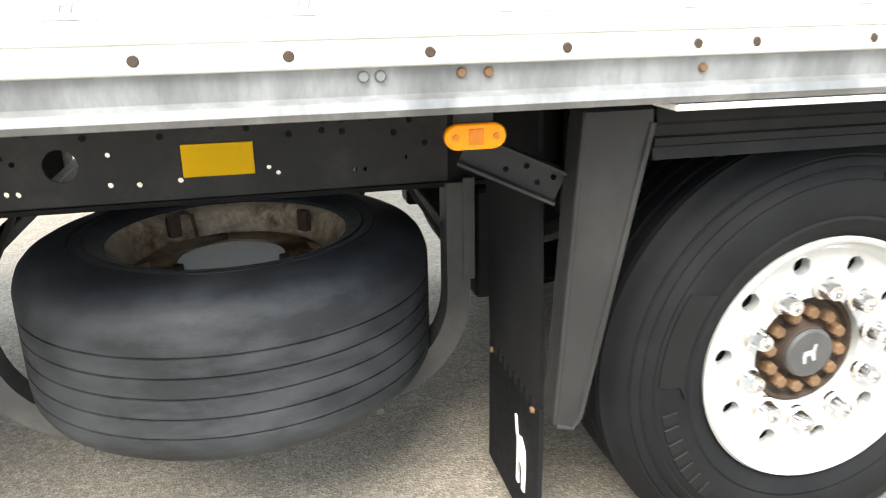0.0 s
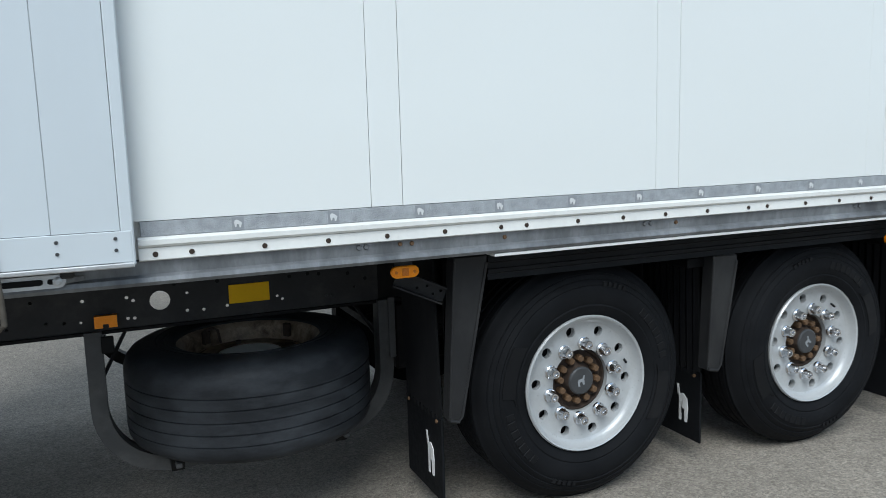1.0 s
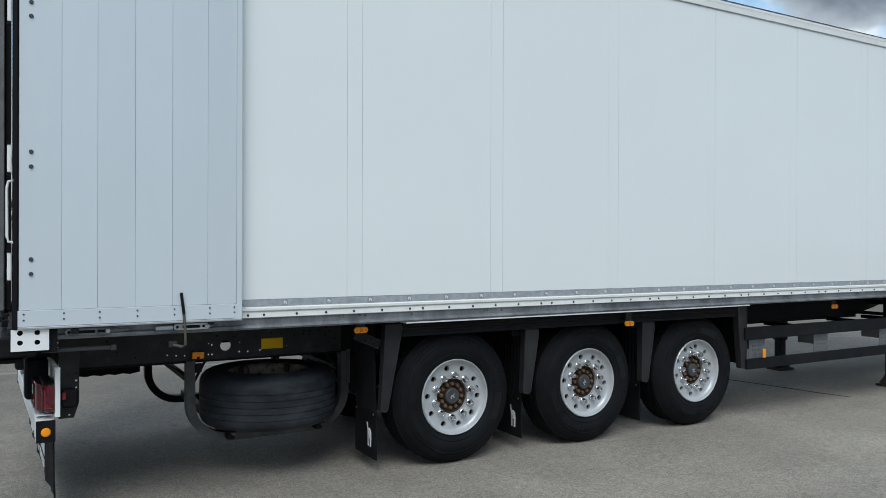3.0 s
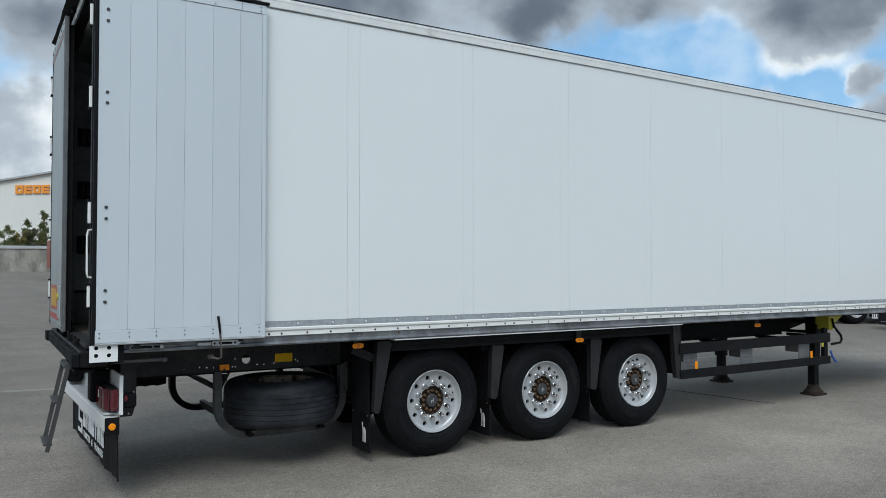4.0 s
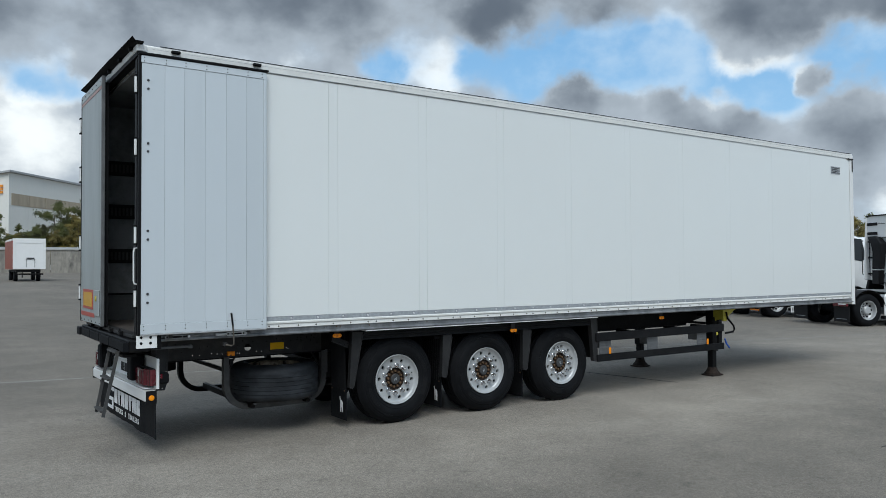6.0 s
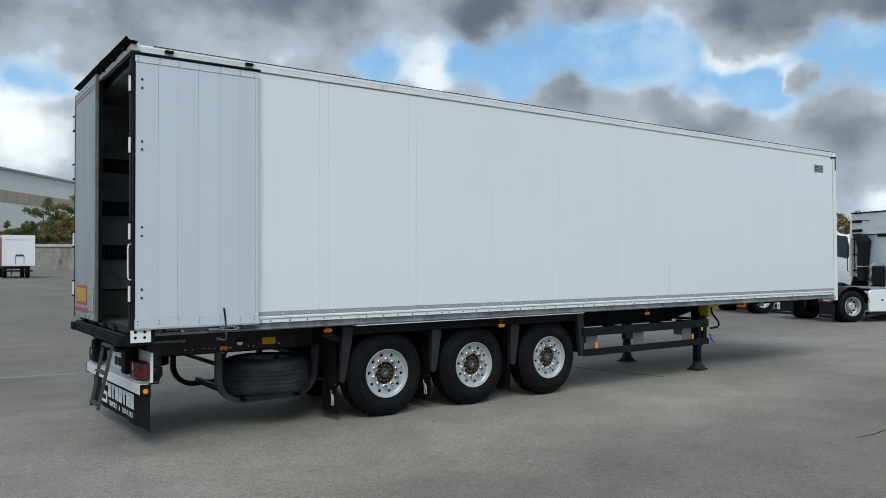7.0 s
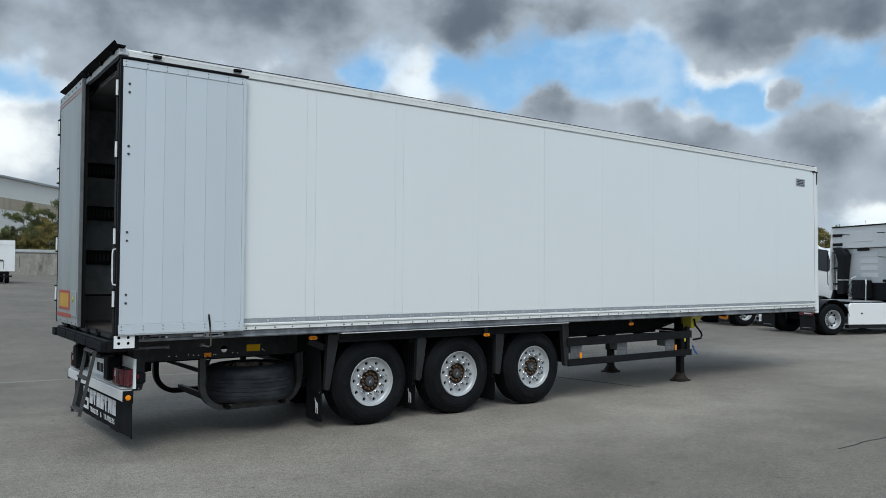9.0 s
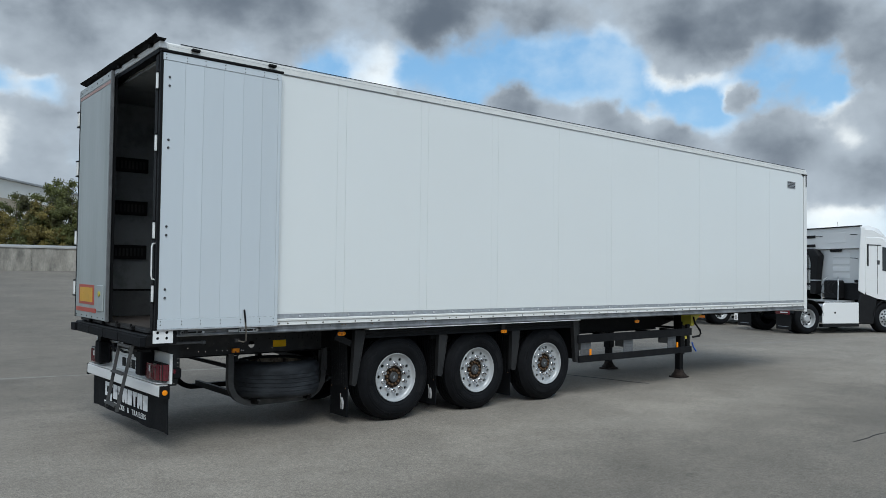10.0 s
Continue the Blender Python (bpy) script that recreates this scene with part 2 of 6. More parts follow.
RUST_NUT = mat("rusty_nut", (0.125, 0.074, 0.040), 0.7, var=0.25, scale=30, bump=0.2, bscale=90, spec=0.3)
RIM_OLD = mat("old_rim_inside", (0.34, 0.275, 0.20), 0.5, metal=0.15, var=0.3, scale=9, bump=0.2, bscale=60, stain=(0.075, 0.046, 0.027), stain_scale=8, stain_lo=0.45, stain_hi=0.62)
HUB_GREY = mat("hub_cap_grey", (0.045, 0.046, 0.048), 0.5, var=0.12, scale=20, bump=0.1)
AMBER = mat("amber_lens", (0.92, 0.29, 0.004), 0.25, var=0.06, scale=30, coat=0.2, spec=0.3)
AMBER_DARK = mat("amber_lens_core", (0.60, 0.17, 0.01), 0.25, var=0.1, scale=40)
YELLOW = mat("yellow_plate", (0.80, 0.46, 0.004), 0.5, var=0.05, scale=9, spec=0.15)
YELLOW_GREEN = mat("yellow_cover", (0.50, 0.44, 0.05), 0.5, var=0.1, scale=8)
RED_LENS = mat("red_tail_lens", (0.105, 0.004, 0.013), 0.10, var=0.25, scale=25, coat=0.9)
RED_FILM = mat("red_reflective_film", (0.42, 0.06, 0.04), 0.35, var=0.08)
ORANGE_FILM = mat("orange_reflective_film", (0.60, 0.33, 0.02), 0.35, var=0.08)
WHITE_PAINT = mat("white_paint", (0.80, 0.80, 0.785), 0.4, var=0.02, scale=3, stain=(0.62, 0.61, 0.58), stain_scale=3, stain_lo=0.62, stain_hi=0.9, rvar=0.04)
WHITE_FILM = mat("white_film", (0.80, 0.80, 0.80), 0.5, var=0.03)
ALU = mat("worn_aluminium", (0.55, 0.56, 0.57), 0.38, metal=0.7, var=0.12, scale=12, bump=0.05)
LEVER_BROWN = mat("brownish_lever_steel", (0.095, 0.083, 0.068), 0.55, metal=0.2, var=0.2, scale=12, bump=0.05)
LATCH_GREY = mat("grimy_latch_steel", (0.21, 0.215, 0.22), 0.5, metal=0.4, var=0.25, scale=14, bump=0.06, stain=(0.07, 0.068, 0.065), stain_scale=10, stain_lo=0.45, stain_hi=0.7)
INNER_WALL = mat("inner_wall_panel", (0.19, 0.20, 0.205), 0.6, var=0.08, scale=2, stain=(0.10, 0.105, 0.11), stain_scale=3)
INNER_FLOOR = mat("brown_plywood_floor", (0.072, 0.062, 0.056), 0.6, var=0.2, scale=6, bump=0.05, stretch=(0.4, 3, 1))
CAB_WHITE = mat("white_cab_paint", (0.80, 0.80, 0.79), 0.25, var=0.006, scale=1, coat=0.3, rvar=0.01)
CAB_BLACK = mat("black_cab_plastic", (0.011, 0.011, 0.012), 0.5, var=0.15, spec=0.2)
GLASS_DARK = mat("dark_window_glass", (0.015, 0.018, 0.020), 0.06, var=0.02, rvar=0.01)
BLUE_HOSE = mat("blue_air_hose", (0.03, 0.10, 0.45), 0.4)
CONCRETE_WALL = mat("stained_concrete", (0.31, 0.288, 0.25), 0.85, var=0.28, scale=0.8, bump=0.2, bscale=6, stain=(0.105, 0.100, 0.090), stain_scale=0.7, stain_lo=0.45, stain_hi=0.72, stretch=(1.0, 1.0, 0.40))
COPING = mat("weathered_coping", (0.36, 0.355, 0.34), 0.8, var=0.15, scale=0.6)
CLADDING = mat("pale_cladding", (0.76, 0.75, 0.70), 0.5, var=0.03, scale=0.2)
BAND = mat("brown_glazed_band", (0.40, 0.33, 0.235), 0.4, var=0.15, scale=0.4, stretch=(3, 3, 0.3))
ROOF = mat("grey_roof", (0.40, 0.41, 0.42), 0.6, var=0.08, scale=0.3)
SIGN = mat("orange_sign", (0.85, 0.32, 0.04), 0.4, var=0.04)
RED_SIDE = mat("faded_red_side", (0.30, 0.075, 0.045), 0.5, var=0.12, scale=0.6)
BARK = mat("bark", (0.10, 0.085, 0.065), 0.9, var=0.25, scale=3, bump=0.3, bscale=12)
LEAF = mat("leaves", (0.108, 0.118, 0.034), 0.6, var=0.45, scale=0.6)
LEAF_AUTUMN = mat("turning_leaves", (0.21, 0.168, 0.045), 0.6, var=0.45, scale=0.6)
LEAF_DARK = mat("dark_leaves", (0.075, 0.074, 0.028), 0.6, var=0.4, scale=0.6)
TAR = mat("tar_joint", (0.012, 0.012, 0.013), 0.7, var=0.2)
SCUFF = mat("scuffed_asphalt", (0.165, 0.146, 0.124), 0.85, var=0.3, scale=14)
PALE_JOINT = mat("pale_joint", (0.235, 0.222, 0.200), 0.85, var=0.2)


def yard_material():
    m = bpy.data.materials.new("grey_yard_surface")
    m.use_nodes = True
    t = m.node_tree
    bsdf = t.nodes["Principled BSDF"]
    co = t.nodes.new("ShaderNodeTexCoord").outputs["Object"]

    def nz(sc, detail, ro, stretch=(1, 1, 1)):
        mp = t.nodes.new("ShaderNodeMapping")
        mp.inputs["Scale"].default_value = stretch
        t.links.new(co, mp.inputs["Vector"])
        n = t.nodes.new("ShaderNodeTexNoise")
        n.inputs["Scale"].default_value, n.inputs["Detail"].default_value, n.inputs["Roughness"].default_value = sc, detail, ro
        t.links.new(mp.outputs[0], n.inputs["Vector"])
        return n.outputs["Fac"]

    def ramp(v, stops):
        n = t.nodes.new("ShaderNodeValToRGB")
        while len(n.color_ramp.elements) < len(stops):
            n.color_ramp.elements.new(0.5)
        for e, (p, c) in zip(n.color_ramp.elements, stops):
            e.position, e.color = p, (*c, 1)
        t.links.new(v, n.inputs[0])
        return n.outputs[0]

    def mix(kind, fac, a, b):
        n = t.nodes.new("ShaderNodeMix")
        n.data_type, n.blend_type = "RGBA", kind
        n.inputs[0].default_value = fac
        t.links.new(a, n.inputs[6])
        t.links.new(b, n.inputs[7])
        return n.outputs[2]

    g = (YARD[0], YARD[1], YARD[2])
    large = ramp(nz(0.22, 6, 0.6, (1, 0.55, 1)), [(0.32, tuple(c * 0.80 for c in g)), (0.52, g), (0.7, tuple(c * 1.16 for c in g))])
    patch = ramp(nz(1.3, 7, 0.62), [(0.35, (0.86,) * 3), (0.55, (1.0,) * 3), (0.72, (1.08,) * 3)])
    spots = ramp(nz(3.1, 9, 0.72), [(0.30, (0.62,) * 3), (0.40, (1.0,) * 3), (1.0, (1.0,) * 3)])
    vor = t.nodes.new("ShaderNodeTexVoronoi")
    vor.inputs["Scale"].default_value = 120.0
    t.links.new(co, vor.inputs["Vector"])
    bw = t.nodes.new("ShaderNodeSeparateColor")
    t.links.new(vor.outputs["Color"], bw.inputs[0])
    grit = ramp(bw.outputs[0], [(0.0, (0.70,) * 3), (0.5, (1.0,) * 3), (1.0, (1.30,) * 3)])
    grain = ramp(nz(14, 8, 0.7), [(0.30, (0.80,) * 3), (0.5, (1.0,) * 3), (0.72, (1.16,) * 3)])
    chips = ramp(nz(46, 4, 0.75), [(0.30, (0.72,) * 3), (0.5, (1.0,) * 3), (0.70, (1.24,) * 3)])
    streak = ramp(nz(0.8, 6, 0.6, (0.5, 1.6, 1)), [(0.38, (0.94,) * 3), (0.5, (1.0,) * 3), (0.66, (1.03,) * 3)])
    # Brightness painted into the ground colour, a strip along and under the trailer.
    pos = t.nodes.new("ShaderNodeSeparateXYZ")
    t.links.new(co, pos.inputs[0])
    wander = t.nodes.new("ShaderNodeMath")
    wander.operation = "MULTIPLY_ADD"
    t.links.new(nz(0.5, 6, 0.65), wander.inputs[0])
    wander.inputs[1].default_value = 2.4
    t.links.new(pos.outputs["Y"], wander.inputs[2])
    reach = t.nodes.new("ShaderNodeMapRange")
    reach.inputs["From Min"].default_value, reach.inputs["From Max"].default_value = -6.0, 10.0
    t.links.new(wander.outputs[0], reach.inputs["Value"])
    painted_lift = ramp(reach.outputs["Result"], [(0.27, (1.0,) * 3), (0.375, (1.53, 1.54, 1.56)), (0.62, (1.53, 1.54, 1.56)), (0.78, (1.0,) * 3)])
    out = mix("MULTIPLY", 1.0, large, patch)
    out = mix("MULTIPLY", 1.0, out, painted_lift)
    for layer in (spots, streak, grain, chips, grit):
        out = mix("MULTIPLY", 1.0, out, layer)
    t.links.new(out, bsdf.inputs["Base Color"])
    bsdf.inputs["Roughness"].default_value = 0.82
    b = t.nodes.new("ShaderNodeBump")
    b.inputs["Strength"].default_value, b.inputs["Distance"].default_value = 0.6, 0.006
    t.links.new(vor.outputs["Distance"], b.inputs["Height"])
    t.links.new(b.outputs[0], bsdf.inputs["Normal"])
    return m


YARD_MAT = yard_material()


# ---- builders ----
def empty(name, at=(0, 0, 0), label="", category="", group="", rz=0.0):
    ob = new(name)
    ob.empty_display_size = 0.2
    ob.matrix_basis = pose(*at, 0, 0, rz)
    return tagged(ob, label, category, group)


def part(name, bm, material, parent=None, label="", smooth=False):
    me = bpy.data.meshes.new(name)
    bmesh.ops.recalc_face_normals(bm, faces=bm.faces)
    if smooth:
        for f in bm.faces:
            f.smooth = True
        for e in bm.edges:
            if len(e.link_faces) == 2 and e.calc_face_angle(0) > radians(32):
                e.smooth = False
    bm.to_mesh(me)
    bm.free()
    me.materials.append(material)
    ob = new(name, me)
    if parent is not None:
        ob.parent = parent
    if label:
        tagged(ob, label)
    return ob


def again(ob, m):
    """Another piece on the same mesh, moved by m from where the first one stands."""
    c = ob.copy()
    scene.collection.objects.link(c)
    c.matrix_basis = m @ ob.matrix_basis
    return c


def box(bm, x0, x1, y0, y1, z0, z1, bevel=0.0, m=None):
    r = bmesh.ops.create_cube(bm, size=1.0)
    vs = r["verts"]
    s = Matrix.Translation(((x0 + x1) / 2, (y0 + y1) / 2, (z0 + z1) / 2)) @ Matrix.Diagonal((abs(x1 - x0), abs(y1 - y0), abs(z1 - z0), 1))
    bmesh.ops.transform(bm, matrix=(m @ s) if m else s, verts=vs)
    if bevel:
        es = list({e for v in vs for e in v.link_edges})
        bmesh.ops.bevel(bm, geom=es, offset=bevel, segments=1, affect="EDGES", profile=0.5)
    return bm


def boxes(*args, bevel=0.0):
    bm = bmesh.new()
    for a in args:
        box(bm, *a, bevel=bevel)
    return bm


def rod(bm, a, b, r, seg=12, r2=None):
    a, b = Vector(a), Vector(b)
    d = b - a
    m = Matrix.Translation((a + b) / 2) @ d.to_track_quat("Z", "Y").to_matrix().to_4x4()
    bmesh.ops.create_cone(bm, cap_ends=True, segments=seg, radius1=r, radius2=r if r2 is None else r2, depth=d.length, matrix=m)
    return bm


def tube(pts, r, seg=10, bm=None):
    """A bent tube along pts."""
    bm = bm or bmesh.new()
    pts = [Vector(p) for p in pts]
    rings = []
    for i, p in enumerate(pts):
        d = (pts[min(i + 1, len(pts) - 1)] - pts[max(i - 1, 0)]).normalized()
        q = d.to_track_quat("Z", "Y").to_matrix()
        rings.append([bm.verts.new(p + q @ Vector((r * math.cos(2 * math.pi * k / seg), r * math.sin(2 * math.pi * k / seg), 0))) for k in range(seg)])
    for a, b in zip(rings, rings[1:]):
        ka = min(range(seg), key=lambda k: (b[k].co - a[0].co).length)
        for k in range(seg):
            bm.faces.new((a[k], a[(k + 1) % seg], b[(k + 1 + ka) % seg], b[(k + ka) % seg]))
    bm.faces.new(rings[0])
    bm.faces.new(rings[-1])
    return bm


def band_along(pts, width, thick, axis=(0, 1, 0)):
    """A flat bar bent along pts, width wide along axis, thick across."""
    bm = bmesh.new()
    pts, axis = [Vector(p) for p in pts], Vector(axis)
    rings = []
    for i, p in enumerate(pts):
        d = (pts[min(i + 1, len(pts) - 1)] - pts[max(i - 1, 0)]).normalized()
        n = d.cross(axis).normalized()
        rings.append([bm.verts.new(p + axis * (sy * width / 2) + n * (sn * thick / 2)) for sy, sn in ((-1, -1), (1, -1), (1, 1), (-1, 1))])
    for a, b in zip(rings, rings[1:]):
        for k in range(4):
            bm.faces.new((a[k], a[(k + 1) % 4], b[(k + 1) % 4], b[k]))
    bm.faces.new(rings[0])
    bm.faces.new(rings[-1])
    return bm


def arc(cx, cz, r, a0, a1, n, y):
    return [(cx + r * math.cos(radians(a0 + (a1 - a0) * i / n)), y, cz + r * math.sin(radians(a0 + (a1 - a0) * i / n))) for i in range(n + 1)]


def prism(poly, lo, hi, axis="y", bevel=0.0):
    """A plate: poly in the two other axes, from lo to hi along axis."""
    bm = bmesh.new()

    def at(p, k):
        return {"y": (p[0], k, p[1]), "x": (k, p[0], p[1]), "z": (p[0], p[1], k)}[axis]
    a = [bm.verts.new(at(p, lo)) for p in poly]
    b = [bm.verts.new(at(p, hi)) for p in poly]
    n = len(poly)
    bm.faces.new(a)
    bm.faces.new(b[::-1])
    for i in range(n):
        bm.faces.new((a[i], b[i], b[(i + 1) % n], a[(i + 1) % n]))
    if bevel:
        bmesh.ops.bevel(bm, geom=list(bm.edges), offset=bevel, segments=1, affect="EDGES", profile=0.5)
    return bm


def lathe(profile, seg=64, m=None, closed=False):
    """profile: (radius, height) turned about z."""
    bm = bmesh.new()
    rings = []
    for r, h in profile:
        if r < 1e-6:
            rings.append([bm.verts.new((0, 0, h))])
        else:
            rings.append([bm.verts.new((r * math.cos(2 * math.pi * k / seg), r * math.sin(2 * math.pi * k / seg), h)) for k in range(seg)])
    pairs = list(zip(rings, rings[1:])) + ([(rings[-1], rings[0])] if closed else [])
    for a, b in pairs:
        for k in range(seg):
            j = (k + 1) % seg
            if len(a) == 1 and len(b) == 1:
                continue
            if len(a) == 1:
                bm.faces.new((a[0], b[j], b[k]))
            elif len(b) == 1:
                bm.faces.new((a[k], a[j], b[0]))
            else:
                bm.faces.new((a[k], a[j], b[j], b[k]))
    if m is not None:
        bmesh.ops.transform(bm, matrix=m, verts=bm.verts)
    return bm


def pierced(outline, lo, hi, holes, axis="y", seg=14):
    """A plate of any outline with round holes (a, b, r) through it, in one connected mesh."""
    bm = bmesh.new()

    def at(p, k):
        return {"y": (p[0], k, p[1]), "x": (k, p[0], p[1]), "z": (p[0], p[1], k)}[axis]
    loops = [outline] + [[(a + r * math.cos(2 * math.pi * k / seg), b + r * math.sin(2 * math.pi * k / seg)) for k in range(seg)] for a, b, r in holes]
    es = []
    for loop in loops:
        vs = [bm.verts.new(at(p, lo)) for p in loop]
        es += [bm.edges.new((vs[i], vs[(i + 1) % len(vs)])) for i in range(len(vs))]
    bmesh.ops.triangle_fill(bm, use_beauty=True, edges=es)
    ex = bmesh.ops.extrude_face_region(bm, geom=list(bm.faces))
    shift = {"y": (0, hi - lo, 0), "x": (hi - lo, 0, 0), "z": (0, 0, hi - lo)}[axis]
    bmesh.ops.translate(bm, verts=[v for v in ex["geom"] if isinstance(v, bmesh.types.BMVert)], vec=shift)
    return bm


def holed_plate(x0, x1, z0, z1, y0, y1, holes, seg=14):
    return pierced([(x0, z0), (x1, z0), (x1, z1), (x0, z1)], y0, y1, holes, "y", seg)


def slot_outline(x0, x1, zc, h):
    """A long link with round ends."""
    r = h / 2
    return [(x1 - r + r * math.cos(radians(a)), zc + r * math.sin(radians(a))) for a in range(-90, 91, 22)] + [(x0 + r + r * math.cos(radians(a)), zc + r * math.sin(radians(a))) for a in range(90, 271, 22)]


def lettering(name, body, size, m, material, parent, label="", depth=0.002, gap=1.0):
    cu = bpy.data.curves.new(name, "FONT")
    cu.body, cu.size, cu.extrude, cu.align_x, cu.space_character = body, size, depth, "CENTER", gap
    tmp = bpy.data.objects.new("tmp", cu)
    me = bpy.data.meshes.new_from_object(tmp)
    bpy.data.objects.remove(tmp)
    me.materials.clear()
    me.materials.append(material)
    me.transform(m)
    ob = new(name, me)
    ob.parent = parent
    return tagged(ob, label)


def rivet_mesh(r, h):
    return lathe([(r, 0), (r, h * 0.4), (r * 0.75, h), (0, h)], 10)

# ---- ground ----
def yard_height(y):
    """Level under the trailer; rise to the boundary wall fitted to the camera's view."""
    return 0.016 * min(max(y - 8.0, 0.0), 110.0)


def ground_sheet():
    bm = bmesh.new()
    xs = [-2500, -400, -120, -40, 0, 20, 60, 140, 400, 2500]
    ys = [-2500, -400, -60, 0, 8, 12, 20, 40, 70, 118, 200, 500, 2500]
    grid = [[bm.verts.new((x, y, yard_height(y))) for x in xs] for y in ys]
    for r0, r1 in zip(grid, grid[1:]):
        for i in range(len(xs) - 1):
            bm.faces.new((r0[i], r0[i + 1], r1[i + 1], r1[i]))
    return bm


tagged(part("ground", ground_sheet(), YARD_MAT), "grey worn concrete and asphalt yard with stains", "ground", kind="structure")


def ground_line(a, b, width, material, label, wander=0.02, n=14, seed=1):
    rnd = random.Random(seed)
    bm = bmesh.new()
    a, b = Vector((*a, 0)), Vector((*b, 0))
    side = (b - a).normalized().cross(Vector((0, 0, 1)))
    rows = []
    for i in range(n + 1):
        p = a.lerp(b, i / n) + side * rnd.uniform(-wander, wander)
        w = width * rnd.uniform(0.5, 1.2) * (0.35 if i in (0, n) else 1)
        z = yard_height(p.y)
        rows.append([bm.verts.new((p.x + side.x * s * w, p.y + side.y * s * w, z + h)) for s, h in ((-0.5, 0.001), (-0.3, 0.005), (0.3, 0.005), (0.5, 0.001))])
    for r0, r1 in zip(rows, rows[1:]):
        for k in range(3):
            bm.faces.new((r0[k], r0[k + 1], r1[k + 1], r1[k]))
    tagged(part("pavement_joint", bm, material), label, "joint", kind="structure")


ground_line((8.43, 0.40), (7.35, 6.2), 0.030, TAR, "thin dark tar joint in the yard surface", 0.015, 16, 2)
ground_line((6.50, -3.74), (8.40, -3.72), 0.022, TAR, "thin dark tar joint in the yard surface", 0.02, 10, 3)
ground_line((-14.0, 9.6), (1.4, 6.62), 0.16, PALE_JOINT, "pale filled joint between yard slabs", 0.03, 18, 4)
ground_line((1.4, 6.62), (34.0, 0.3), 0.10, PALE_JOINT, "pale filled joint between yard slabs", 0.03, 18, 5)

ground_line((1.2, 25.4), (7.2, 30.8), 0.22, SCUFF, "faint dark joint across the far yard", 0.06, 16, 9)

# ---- trailer ----
trailer = empty("semi_trailer", label="white three-axle box semi-trailer parked with its rear doors open", category="trailer")
WALL, FAR, TOP = 0.085, 2.655, 4.0
T = trailer

# side wall in panels, with a narrow cover strip over each joint
joints = [2.106 + 1.2135 * k for k in range(9)]
edges = [0.06] + [j + s for j in joints for s in (-0.058, 0.058)] + [13.25]
for i in range(0, len(edges), 2):
    part("wall_panel", boxes((edges[i] + (0.001 if i < 6 else 0.0002), edges[i + 1] - (0.001 if i < 4 else 0.0002), WALL, WALL + 0.03, 1.372, TOP), bevel=0.0006 if i < 6 else 0.0), WHITE_WALL, T)
strip = None
for j in joints:
    if strip is None:
        strip = part("joint_strip", boxes((joints[0] - 0.0570, joints[0] + 0.0570, WALL + 0.0005, WALL + 0.03, 1.372, TOP), bevel=0.0008), WHITE_WALL, T)
    else:
        again(strip, Matrix.Translation((j - joints[0], 0, 0)))
part("wall_core", boxes((0.07, 13.24, WALL + 0.0312, WALL + 0.07, 1.25, TOP)), WHITE_WALL, T)
part("far_wall", boxes((0.06, 13.3, FAR - 0.06, FAR, 1.25, TOP), bevel=0.004), WHITE_WALL, T)
part("front_wall", boxes((13.25, 13.37, WALL + 0.004, FAR, 1.14, 4.06), bevel=0.02), WHITE_WALL, T, smooth=True)
part("front_corner_post", boxes((13.255, 13.375, WALL - 0.012, WALL + 0.003, 1.13, 4.05), bevel=0.006), WHITE_PAINT, T)


def tilt(bm):
    """Drops the roof 4 cm from rear to front to fit the camera's view."""
    for v in bm.verts:
        v.co.z += 0.035 * (1 - v.co.x / 13.4) - 0.005
    return bm


part("roof", tilt(prism([(WALL + 0.02, 3.97), (WALL + 0.02, 4.065), (0.4, 4.088), (FAR - 0.4, 4.088), (FAR - 0.02, 4.065), (FAR - 0.02, 3.97)], 0.05, 13.3, "x")), WHITE_WALL, T)
part("roof_rail", tilt(prism([(WALL - 0.010, 3.992), (WALL - 0.010, 4.066), (WALL + 0.004, 4.082), (WALL + 0.06, 4.082), (WALL + 0.06, 3.992)], 0.02, 13.36, "x")), WHITE_RAIL, T)
part("roof_rail", tilt(prism([(FAR + 0.010, 3.992), (FAR + 0.010, 4.066), (FAR - 0.004, 4.082), (FAR - 0.06, 4.082), (FAR - 0.06, 3.992)], 0.02, 13.36, "x")), WHITE_RAIL, T)
part("drip_strip", tilt(boxes((1.32, 13.3, WALL - 0.0115, WALL - 0.002, 3.986, 3.990))), ALU, T, "thin grey drip strip")
part("roof_seal", tilt(boxes((0.2, 13.3, WALL - 0.006, WALL + 0.004, 4.084, 4.090))), GASKET, T)
part("roof_seal", tilt(boxes((0.12, 13.3, WALL - 0.0115, WALL - 0.0102, 4.047, 4.049))), ALU, T)
for x in (0.30, 1.15):
    part("roof_roller", tilt(boxes((x, x + 0.09, WALL - 0.05, WALL - 0.011, 4.03, 4.06), bevel=0.008)), GASKET, T, "small black roof roller")
part("corner_cap", boxes((13.18, 13.38, WALL - 0.022, WALL - 0.012, 3.955, 3.985), (13.325, 13.345, WALL - 0.026, WALL - 0.012, 3.72, 3.95), bevel=0.003), DARK_STEEL, T, "small dark front corner fitting")

# vent high on the wall near the front
vent = part("wall_vent", boxes((12.58, 12.90, WALL - 0.008, WALL - 0.002, 3.645, 3.79), bevel=0.002), GALV_STRIP, T, "small grey riveted ventilation plate")
